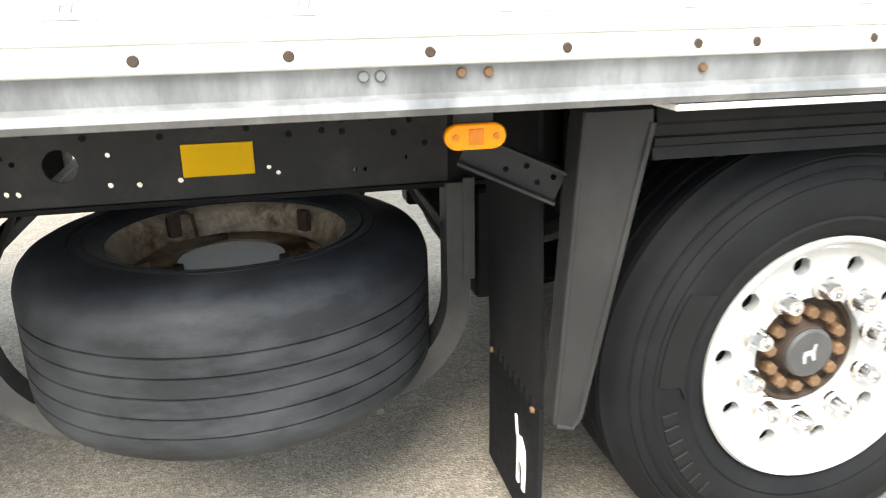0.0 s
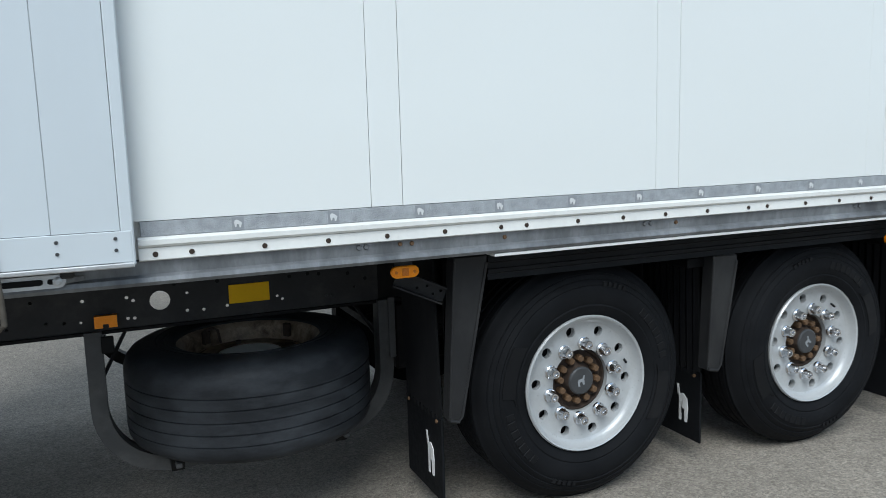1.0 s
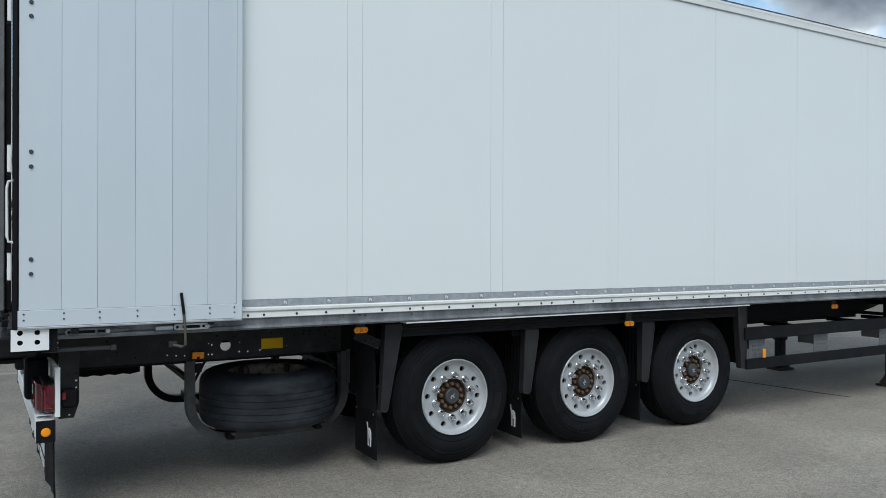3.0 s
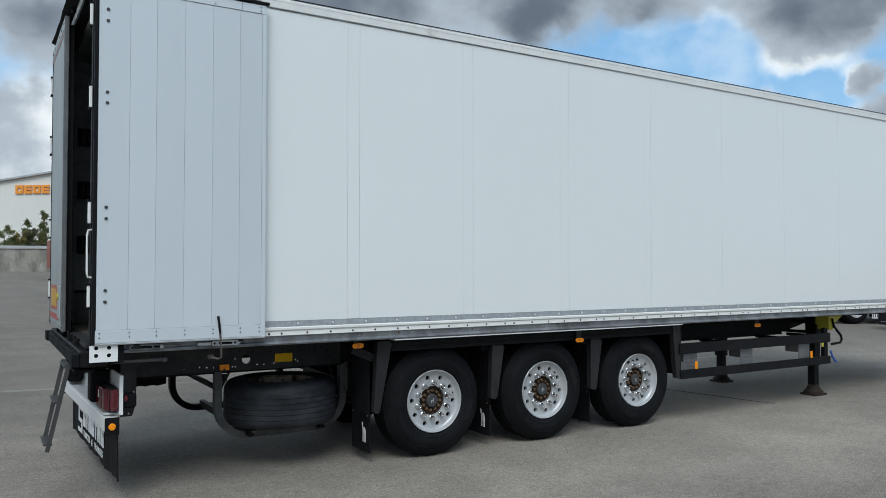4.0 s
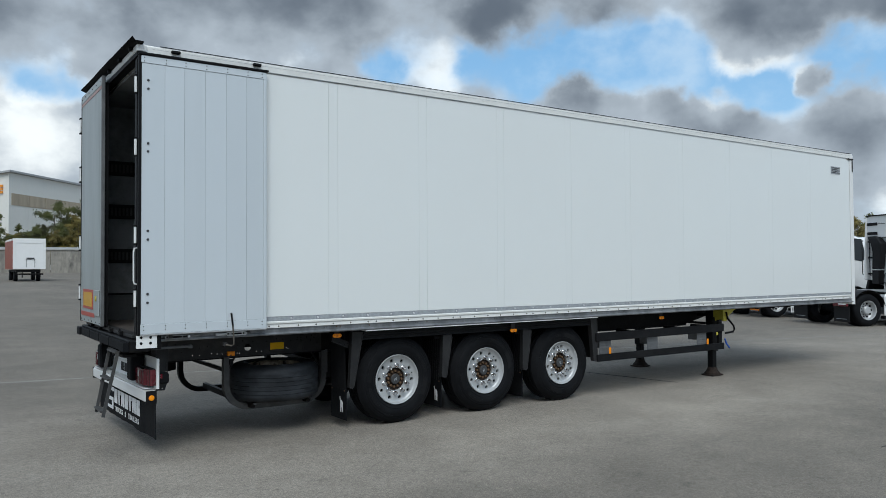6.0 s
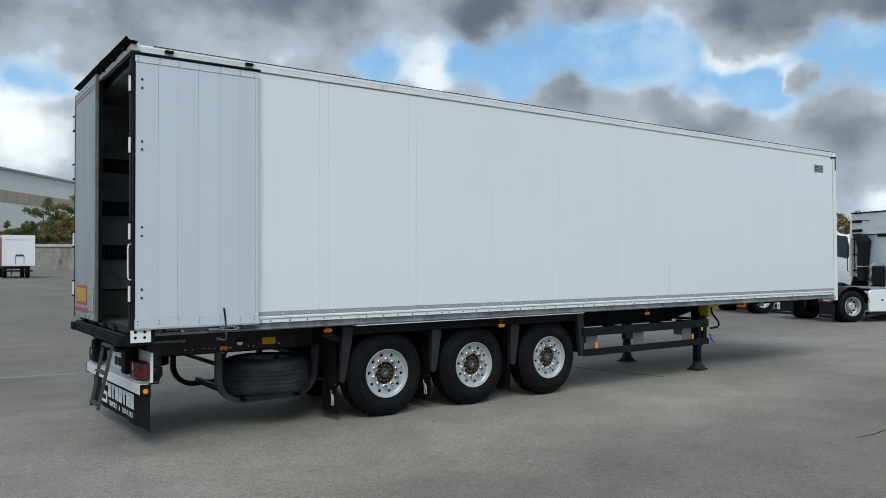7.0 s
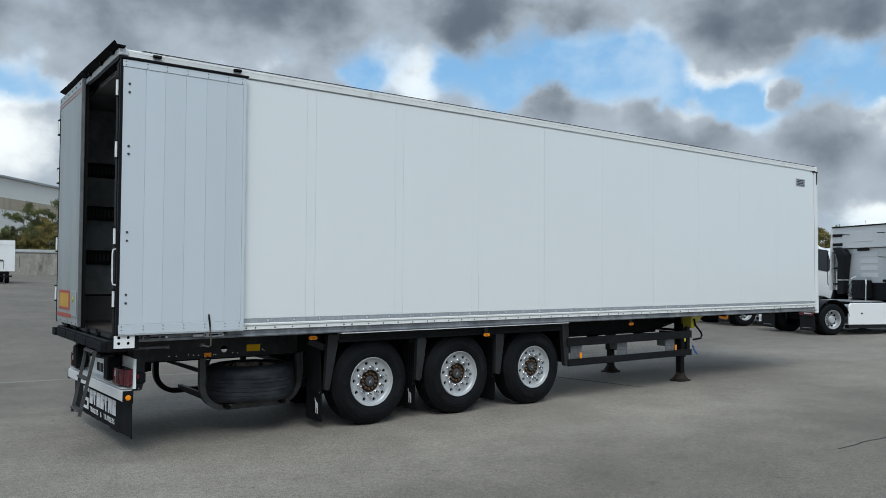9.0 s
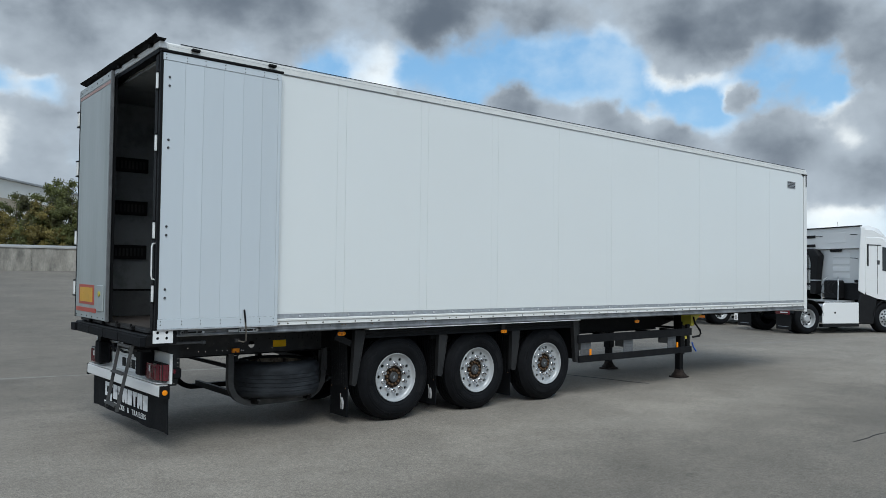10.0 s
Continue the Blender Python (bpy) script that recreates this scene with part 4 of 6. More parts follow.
part("air_tank", lathe([(0, 0), (0.10, 0.03), (0.125, 0.08), (0.125, 0.72), (0.10, 0.77), (0, 0.80)], 24, Matrix.Translation((6.5, 1.37, 0.72)) @ Matrix.Rotation(radians(90), 4, "Y")), BLACK_STEEL, T, smooth=True)
part("wheel_well_liner", boxes((2.6, 6.3, 0.770, 0.782, 0.60, 1.06)), BLACK_STEEL, T)

# spare wheel cradle: two hoops with cross bars
def hoop(y, material, dx=0.0, dz=0.0):
    r, zb, zt = 0.268, 0.304 + dz, 0.885
    xl, xr = 1.114 + dx, 2.320 + dx
    pts = [(xl, y, zt), (xl, y, zb + r)] + arc(xl + r, zb + r, r, 180, 270, 10, y)[1:] + arc(xr - r, zb + r, r, 270, 360, 10, y) + [(xr, y, zt)]
    part("cradle_hoop", band_along(pts, 0.080, 0.064), material, T, "bent steel spare wheel cradle")


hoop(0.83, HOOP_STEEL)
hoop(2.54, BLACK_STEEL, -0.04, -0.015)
part("cradle_plate", boxes((1.142, 1.188, 0.775, 0.789, 0.80, 0.868), bevel=0.003), BLACK_STEEL, T)
part("cradle_plate", boxes((2.330, 2.362, 0.775, 0.789, 0.62, 0.90), bevel=0.003), HOOP_STEEL, T)
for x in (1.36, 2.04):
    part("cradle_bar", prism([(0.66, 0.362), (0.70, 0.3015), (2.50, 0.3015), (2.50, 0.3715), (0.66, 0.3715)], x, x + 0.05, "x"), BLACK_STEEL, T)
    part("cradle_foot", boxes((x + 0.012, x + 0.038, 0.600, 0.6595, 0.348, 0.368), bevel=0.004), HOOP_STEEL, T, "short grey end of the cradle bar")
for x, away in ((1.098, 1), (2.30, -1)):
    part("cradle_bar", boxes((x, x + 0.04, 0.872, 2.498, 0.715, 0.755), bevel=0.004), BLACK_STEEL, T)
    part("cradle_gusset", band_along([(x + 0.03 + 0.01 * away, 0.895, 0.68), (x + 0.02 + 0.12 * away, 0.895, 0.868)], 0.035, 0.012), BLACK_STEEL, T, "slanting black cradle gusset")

# rear corner, beam, lamps
part("corner_bracket", holed_plate(-0.034, 0.160, 1.122, 1.2455, 0.008, 0.018, [(0.012, 1.170, 0.015), (0.012, 1.226, 0.015), (0.100, 1.170, 0.015), (0.100, 1.226, 0.015)]), WHITE_PAINT, T, "white rear corner plate with holes")
part("corner_backing", boxes((-0.01, 0.205, 0.03, 0.10, 1.105, 1.238)), BLACK_STEEL, T)
part("rear_beam", boxes((-0.095, 0.10, 0.02, 2.69, 1.085, 1.205), bevel=0.012), BLACK_STEEL, T, "black rear frame beam")
for y0, y1, d in ((0.025, 0.22, 0.150), (0.26, 0.80, 0.132), (0.83, 1.36, 0.132), (1.39, 1.92, 0.132), (1.95, 2.46, 0.132), (2.50, 2.69, 0.150)):
    part("rubber_buffer", boxes((-d, -0.096, y0, y1, 1.092, 1.185), bevel=0.005), RUBBER, T, "black rubber dock buffer")
part("sill_plate", boxes((-0.05, 0.06, 0.10, 2.63, 1.2152, 1.2475), bevel=0.003), DARK_STEEL, T)
for y in (0.55, 1.05, 1.62, 2.15):
    part("lock_keeper", boxes((-0.085, -0.045, y - 0.035, y + 0.035, 1.216, 1.262), (-0.09, -0.07, y - 0.015, y + 0.015, 1.25, 1.285), bevel=0.006), BLACK_STEEL, T)

part("corner_post", boxes((-0.012, 0.055, 0.050, 0.15, 1.247, 3.99), bevel=0.006), BLACK_STEEL, T)
part("corner_post", boxes((-0.012, 0.055, 2.58, 2.67, 1.247, 3.99), bevel=0.006), DARK_STEEL, T)
part("rear_header", boxes((-0.03, 0.06, 0.045, 2.675, 4.036, 4.105), bevel=0.008), WHITE_PAINT, T, "white rear header beam")
# Black strip fills the band just under the header beam.
part("header_seal", boxes((-0.026, 0.06, 0.050, 2.67, 3.9915, 4.035)), GASKET, T, "black strip below the header beam")
part("post_gasket", boxes((-0.028, -0.0125, 0.052, 0.125, 1.25, 3.955)), GASKET, T)

# canopy of black sheet over the rear opening
canopy_pts = [(0.03, 4.112), (-0.03, 4.122), (-0.08, 4.136), (-0.112, 4.150), (-0.122, 4.146), (-0.108, 4.138), (-0.08, 4.126), (-0.03, 4.112), (0.03, 4.105)]
bm = bmesh.new()
rows = []
for i in range(19):
    y = -0.01 + 2.69 * i / 18
    sag = 0.003 * math.sin(i * 1.7) + 0.006 * math.sin(i * 0.6)
    curl = (0.0, 0.035)[i == 0]
    span = 0.75 if i == 0 else 1.0
    rows.append([bm.verts.new((px * span + sag * 0.6, y, pz + sag * (-px) * 2 - 0.030 * (1 - i / 18) * max(0.0, -px) / 0.12 + curl * (1 if px < -0.09 else 0.25))) for px, pz in canopy_pts])
for r0, r1 in zip(rows, rows[1:]):
    for k in range(len(canopy_pts)):
        j = (k + 1) % len(canopy_pts)
        bm.faces.new((r0[k], r0[j], r1[j], r1[k]))
bm.faces.new(rows[0])
bm.faces.new(rows[-1])
part("rear_canopy", bm, RUBBER, T, "black rubber rain canopy above the rear doors", smooth=True)
for y in (0.25, 0.75, 1.3, 1.85, 2.45):
    part("canopy_bracket", boxes((-0.065, -0.031, y - 0.03, y + 0.03, 4.075, 4.115), bevel=0.006), BLACK_STEEL, T)

# open rear door folded flat along the side wall
door = empty("open_rear_door", label="rear door leaf folded back flat against the side wall")
door.parent = T
part("door_core", boxes((0.004, 1.272, 0.006, 0.042, 1.248, 3.975)), DARK_STEEL, door)
seams = [0.006, 0.225, 0.417, 0.627, 0.844, 1.060, 1.243]
for a, b in zip(seams, seams[1:]):
    part("door_board", boxes((a + 0.0007, b - 0.0007, 0.0, 0.005, 1.3565, 3.912), bevel=0.0007), DOOR_GREY, door)
part("door_edge", boxes((1.244, 1.280, -0.004, 0.044, 1.252, 3.983), bevel=0.004), DOOR_GREY, door)
part("door_foot_rail", boxes((0.0, 1.272, -0.0055, 0.0058, 1.262, 1.3550), bevel=0.0015), DOOR_GREY, door)
part("door_foot_lip", boxes((0.0, 1.276, -0.012, 0.0055, 1.246, 1.2605), bevel=0.003), ALU, door)
part("door_head_rail", boxes((0.0, 1.272, -0.0055, 0.0058, 3.914, 3.984), bevel=0.0015), DOOR_GREY, door)
part("door_gasket", boxes((-0.022, 0.0, -0.006, 0.044, 1.25, 3.990), (-0.02, 1.30, -0.018, 0.04, 3.9905, 4.014), bevel=0.005), GASKET, door, "black rubber door seal")
rv = None
for x in seams[:-1]:
    for z in (1.300, 1.334, 3.93, 3.965):
        xx = max(x + 0.012, 0.03)
        if rv is None:
            rv = part("door_rivet", rivet_mesh(0.0056, 0.004), HUB_GREY, door)
            rv.matrix_basis = pose(xx, -0.0055, z, 90, 0, 0)
            r0 = (xx, z)
        else:
            again(rv, Matrix.Translation((xx - r0[0], 0, z - r0[1])))
for z in (1.300, 1.334, 3.93, 3.965):
    again(rv, Matrix.Translation((1.228 - r0[0], 0, z - r0[1])))
hb = None
for z in (3.746, 3.661, 3.124, 3.045, 2.267, 2.182, 1.649, 1.565):
    if hb is None:
        hb = part("hinge_bolt", rivet_mesh(0.0125, 0.008), HUB_GREY, door, smooth=True)
        hb.matrix_basis = pose(0.067, -0.001, z, 90, 0, 0)
    else:
        again(hb, Matrix.Translation((0, 0, z - 3.746)))
for z in (3.70, 3.085, 2.225, 1.607):
    hinge = part("hinge", boxes((-0.053, -0.031, 0.026, 0.048, z - 0.080, z + 0.080), bevel=0.004), WHITE_PAINT, T, "white painted door hinge")
    for e in (-0.096, 0.081):
        part("hinge_pin", boxes((-0.057, -0.034, 0.022, 0.046, z + e, z + e + 0.015)), BLACK_STEEL, hinge)
    hinge = part("hinge", boxes((-0.122, -0.082, 2.692, 2.755, z - 0.085, z + 0.085), bevel=0.006), WHITE_PAINT, T, "white painted door hinge")
    for e in (-0.100, 0.086):
        part("hinge_pin", boxes((-0.126, -0.090, 2.69, 2.765, z + e, z + e + 0.014)), BLACK_STEEL, hinge)
part("grab_handle", tube([(-0.020, 0.045, 2.10), (-0.046, 0.045, 2.095), (-0.054, 0.045, 2.06), (-0.054, 0.045, 1.78), (-0.046, 0.045, 1.75), (-0.020, 0.045, 1.745)], 0.008, 10), WHITE_PAINT, T, "white grab handle", smooth=True)
# latch gear along the rail under the open door
for x0, x1, zc, tail in ((0.245, 0.50, 1.214, 0.62), (0.86, 1.085, 1.2155, 1.135)):
    latch = part("latch_link", pierced(slot_outline(x0, x1, zc, 0.040), 0.045, 0.056, [(x0 + 0.022, zc, 0.010)]), ALU if x0 > 0.5 else LATCH_GREY, T, "worn grey latch link")
    part("latch_slot", prism(slot_outline(x0 + 0.055, x0 + 0.165, zc, 0.018), 0.0425, 0.0449), BLACK_STEEL, latch)
    part("latch_slot", prism(slot_outline(x0 + 0.175, x1 - 0.012, zc, 0.016), 0.0425, 0.0449), BLACK_STEEL, latch)
    part("latch_boss", lathe([(0.013, 0), (0.013, 0.012), (0.007, 0.015), (0, 0.015)], 16, Matrix.Translation((x1 - 0.022, 0.045, zc)) @ face), ALU, latch)
    part("latch_tail", prism([(x1 - 0.02, zc - 0.013), (tail, zc - 0.006), (tail, zc + 0.008), (x1 - 0.02, zc + 0.013)], 0.0562, 0.064, bevel=0.002), LATCH_GREY, latch)
    part("latch_holder", boxes((x0 + 0.01, x1 - 0.02, 0.0642, 0.088, zc - 0.012, zc + 0.012)), DARK_STEEL, latch)
part("latch_bar", boxes((0.752, 0.858, 0.048, 0.060, 1.200, 1.228), bevel=0.004), ALU, T, "worn aluminium latch bar")
part("latch_eye", boxes((0.278, 0.318, 0.030, 0.0445, 1.205, 1.243), bevel=0.006), DARK_STEEL, T)
part("latch_eye", boxes((1.070, 1.110, 0.030, 0.0445, 1.222, 1.244), bevel=0.006), DARK_STEEL, T)
part("latch_lever", tube([(0.895, -0.012, 1.435), (0.902, -0.012, 1.38), (0.912, -0.012, 1.30)], 0.0095, 10), BLACK_PLASTIC, T, "black grip of the latch lever")
part("lever_rod", tube([(0.911, -0.012, 1.30), (0.920, -0.012, 1.20), (0.922, -0.008, 1.11), (0.905, 0.01, 1.095), (0.86, 0.05, 1.105)], 0.0085, 10), LEVER_BROWN, T, "brownish steel lever rod")
part("lever_block", boxes((0.835, 0.885, 0.05, 0.10, 1.09, 1.125), bevel=0.004), DARK_STEEL, T)
part("lock_shaft", boxes((0.12, 0.505, 0.120, 0.150, 1.090, 1.116), (0.500, 0.536, 0.112, 0.158, 1.084, 1.120), bevel=0.005), HUB_GREY, T, "grey lock shaft under the floor")

# closed left leaf
leaf = empty("closed_rear_door", label="grey closed rear door leaf with red and yellow reflectors")
leaf.parent = T
leaf.matrix_basis = pose(-0.062, 0.0, 0.0)
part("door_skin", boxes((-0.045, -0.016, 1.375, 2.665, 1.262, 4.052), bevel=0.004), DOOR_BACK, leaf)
part("door_edge", boxes((-0.053, -0.012, 1.352, 1.374, 1.255, 4.056), bevel=0.006), HANGER_STEEL, leaf)
# Black filler added behind the leaf, set back to fit the camera's view.
part("leaf_seal", boxes((-0.0155, 0.030, 1.385, 2.60, 1.262, 3.99)), GASKET, leaf)
part("door_edge", boxes((-0.050, -0.005, 2.666, 2.690, 1.255, 4.05), bevel=0.004), GASKET, leaf)
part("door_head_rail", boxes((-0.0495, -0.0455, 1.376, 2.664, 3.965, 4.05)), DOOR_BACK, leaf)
part("red_stripe", boxes((-0.0490, -0.0455, 1.40, 2.66, 3.918, 3.952)), FADED_RED, leaf, "red reflective stripe")
part("red_stripe", boxes((-0.0490, -0.0455, 1.76, 2.62, 1.335, 1.385)), RED_FILM, leaf, "red reflective stripe")
part("reflector_board", boxes((-0.0500, -0.0455, 1.85, 2.50, 1.425, 1.655), bevel=0.001), RED_FILM, leaf, "red framed reflector board")
part("board_centre", boxes((-0.0525, -0.0502, 1.90, 2.45, 1.455, 1.622)), ORANGE_FILM, leaf)
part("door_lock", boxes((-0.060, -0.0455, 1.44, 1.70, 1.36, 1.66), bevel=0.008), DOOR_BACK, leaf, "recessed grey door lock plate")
part("lock_disc", lathe([(0.03, 0), (0.03, 0.01), (0, 0.012)], 18, Matrix.Translation((-0.0605, 1.585, 1.56)) @ Matrix.Rotation(radians(-90), 4, "Y")), YELLOW_GREEN, leaf)
for z in (1.288, 4.008):
    for k in range(6):
        b = part("leaf_rivet", rivet_mesh(0.008, 0.005), BLACK_STEEL, leaf)
        b.matrix_basis = pose(-0.0455 if z < 2 else -0.0495, 1.46 + k * 0.23, z, 0, -90, 0)

# inside
part("inner_wall", boxes((0.08, 13.2, FAR - 0.085, FAR - 0.062, 1.25, 3.98)), INNER_WALL, T, "grey inner side wall")
part("inner_front", boxes((13.18, 13.24, WALL + 0.08, FAR - 0.09, 1.25, 3.98)), INNER_WALL, T)
part("inner_ceiling", boxes((0.07, 13.2, WALL + 0.075, FAR - 0.065, 3.955, 3.985)), INNER_WALL, T)
part("kick_panel", boxes((0.10, 13.1, FAR - 0.095, FAR - 0.0855, 1.25, 1.565)), KICK_GREY, T)
part("kick_edge", boxes((0.10, 13.1, FAR - 0.098, FAR - 0.0855, 1.566, 1.590)), BLACK_STEEL, T)
for z in (2.060, 2.622, 3.172):
    ra = part("lashing_rail", boxes((0.12, 0.69, FAR - 0.125, FAR - 0.0855, z - 0.090, z + 0.090), bevel=0.004), BLACK_STEEL, T, "dark slotted lashing rail")
    for k in range(11):
        part("rail_slot", boxes((0.165 + k * 0.046, 0.188 + k * 0.046, FAR - 0.128, FAR - 0.1252, z - 0.05, z + 0.05)), DARK_STEEL, ra)

part("door_strap", tube([(0.06, 0.17, 2.262), (0.16, 0.36, 2.250), (0.30, 0.66, 2.236)], 0.011, 8), GASKET, T, "thin black strap in the opening")

# side guard ahead of the wheels, landing legs
part("side_guard_beam", boxes((6.38, 9.38, 0.19, 0.225, 0.800, 0.925), bevel=0.006), BLACK_PLASTIC, T)
part("side_guard_beam", boxes((6.40, 9.38, 0.19, 0.225, 0.503, 0.608), bevel=0.006), BLACK_PLASTIC, T)
part("side_guard_end", boxes((9.29, 9.375, 0.226, 0.28, 0.50, 0.99), bevel=0.006), BLACK_STEEL, T)
part("side_guard_frame", boxes((6.40, 9.4, 0.60, 0.66, 0.80, 0.86), (7.45, 7.51, 0.23, 0.82, 0.85, 0.89), (8.6, 8.66, 0.23, 0.82, 0.85, 0.89), (9.3, 9.36, 0.23, 0.82, 0.85, 0.89), bevel=0.003), BLACK_STEEL, T)
for x in (6.49, 7.53, 8.73):
    holes = [(x + 0.05 + 0.045 * c, 0.64 + 0.045 * r, 0.008) for c in range(4) for r in range(3)]
    gb = part("guard_hanger", holed_plate(x, x + 0.24, 0.60, 0.83, 0.24, 0.246, holes), HANGER_STEEL, T, "perforated galvanised guard hanger")
    part("hanger_flange", boxes((x + 0.232, x + 0.24, 0.246, 0.60, 0.66, 0.83)), HANGER_STEEL, gb)
for x in (6.63, 8.91):
    part("small_reflector", boxes((x, x + 0.045, 0.182, 0.189, 0.6095, 0.70), bevel=0.002), AMBER, T, "small amber reflector")
part("small_reflector", boxes((9.16, 9.205, 0.180, 0.189, 0.745, 0.795), bevel=0.002), YELLOW_GREEN, T)


def landing_leg(x, y):
    leg = part("landing_leg", boxes((x - 0.075, x + 0.075, y - 0.075, y + 0.075, 0.42, 1.16), bevel=0.012), BLACK_STEEL, T, "black landing leg")
    part("inner_leg", boxes((x - 0.055, x + 0.055, y - 0.055, y + 0.055, 0.13, 0.42), bevel=0.008), BLACK_STEEL, leg)
    part("leg_foot", lathe([(0, 0.150), (0.070, 0.148), (0.085, 0.120), (0.100, 0.085), (0.126, 0.060), (0.135, 0.045), (0.135, 0.0), (0, 0)], 12, Matrix.Translation((x, y, 0)) @ Matrix.Rotation(radians(15), 4, "Z")), FOOT_RUST, leg, "dark rusty domed landing foot")
    part("foot_plate", boxes((x - 0.145, x + 0.145, y - 0.12, y + 0.12, 0.0, 0.028), bevel=0.006), FOOT_RUST, leg)
    part("gear_box", boxes((x - 0.10, x + 0.10, y - 0.12, y - 0.076, 0.78, 1.02), bevel=0.012), BLACK_STEEL, leg)


landing_leg(9.60, 0.60)
landing_leg(9.52, 2.14)
bm = bmesh.new()
rod(bm, (9.55, 0.68, 0.90), (9.53, 2.06, 0.90), 0.022)
part("leg_shaft", bm, BLACK_STEEL, T)
part("leg_brace", boxes((9.50, 9.66, 0.67, 2.07, 1.02, 1.07), bevel=0.005), BLACK_STEEL, T)
part("hose_cover", prism([(9.53, 1.165), (9.90, 1.165), (9.76, 1.10), (9.66, 1.06), (9.62, 0.95), (9.53, 0.95)], 0.30, 0.52, bevel=0.012), YELLOW_GREEN, T, "yellow folded hose cover")
part("crank_handle", tube([(9.58, 0.29, 1.11), (9.61, 0.28, 1.00), (9.75, 0.27, 0.87), (9.775, 0.27, 0.81), (9.74, 0.27, 0.77), (9.53, 0.27, 0.755)], 0.017, 10), BLACK_STEEL, T, smooth=True)
part("air_hose", tube([(9.52, 0.28, 0.66), (9.56, 0.28, 0.58), (9.63, 0.27, 0.50)], 0.014, 8), BLUE_HOSE, T, "blue hose end")
part("gooseneck_plate", boxes((10.25, 13.2, 0.86, 1.88, 1.122, 1.1365), bevel=0.003), BLACK_STEEL, T)

# rear end below the floor: plates, bar, lamps, flap, ladder
for y in (0.300, 2.430):
    part("rear_bracket", pierced([(0.224, 1.160), (0.340, 1.160), (0.340, 0.750), (0.310, 0.655), (0.224, 0.655)], y, y + 0.01, [(0.322, 0.930, 0.007), (0.322, 0.886, 0.007), (0.322, 0.842, 0.007), (0.285, 0.675, 0.007)]), DARK_STEEL, T, "dark drilled rear bracket plate")
part("side_box", prism([(0.40, 0.95), (0.995, 0.95), (0.990, 0.585)] + [(0.965 - 0.06 * k, 0.585 - (0.016 if k % 2 else 0.0)) for k in range(9)] + [(0.405, 0.575)], 2.42, 2.60, bevel=0.004), BLACK_STEEL, T, "black box hung on the far side of the chassis")
part("box_hanger", boxes((0.46, 0.52, 2.44, 2.58, 0.9505, 1.164), (0.86, 0.92, 2.44, 2.58, 0.9505, 1.164)), BLACK_STEEL, T)


def view_shear(bm):
    """Shears the bumper group, far end further back, to fit the camera's view."""
    for w in bm.verts:
        w.co.x -= 0.035 * (w.co.y - 0.19)
    return bm


part("underrun_bar", view_shear(boxes((0.100, 0.198, 0.190, 2.550, 0.565, 0.675), bevel=0.008)), WHITE_PAINT, T, "white underrun protection bar")
for y in (0.178, 2.551):
    part("bar_end", view_shear(boxes((0.098, 0.202, y, y + 0.011, 0.545, 0.677), bevel=0.003)), BLACK_PLASTIC, T, "black end cap of the bar")
for y, turn in ((0.177, 90), (2.563, -90)):
    part("end_lamp", lathe([(0.027, 0), (0.027, 0.008), (0.022, 0.014), (0, 0.017)], 24, Matrix.Translation((0.150 if turn > 0 else 0.067, y, 0.608)) @ Matrix.Rotation(radians(turn), 4, "X")), AMBER, T, "round amber end lamp", smooth=True)
bm = bmesh.new()
rows = []
for i in range(25):
    y = 0.200 + 2.375 * i / 24
    wave = 0.008 * math.sin(i * 0.9) + 0.006 * math.sin(i * 2.3)
    low = 0.182 + 0.006 * math.sin(i * 0.7)
    rows.append([bm.verts.new(p) for p in ((0.188, y, 0.575), (0.190 + wave * 0.4, y, 0.38), (0.194 + wave, y, low), (0.203 + wave, y, low), (0.200 + wave * 0.4, y, 0.38), (0.198, y, 0.575))])
for r0, r1 in zip(rows, rows[1:]):
    for k in range(6):
        bm.faces.new((r0[k], r0[(k + 1) % 6], r1[(k + 1) % 6], r1[k]))
bm.faces.new(rows[0])
bm.faces.new(rows[-1])
flap = part("rear_flap", view_shear(bm), RUBBER, T, "wide black rubber spray flap with white lettering", smooth=True)
# block shapes of the sign on the flap, words below it
FX = 0.181
flip = Matrix(((0, 0, -1, 0), (-1, 0, 0, 0), (0, 1, 0, 0), (0, 0, 0, 1)))
sy = 2.10
bm = bmesh.new()
for a, b, c, d in ((0.0, 0.26, 0.46, 0.505), (0.0, 0.06, 0.38, 0.46), (0.0, 0.24, 0.345, 0.385), (0.18, 0.24, 0.28, 0.345), (-0.02, 0.24, 0.25, 0.285)):
    box(bm, FX - 0.003, FX, sy - b, sy - a, c, d)
part("sign_shape", view_shear(bm), WHITE_FILM, flap, "plain white block shape")
yy = sy - 0.29
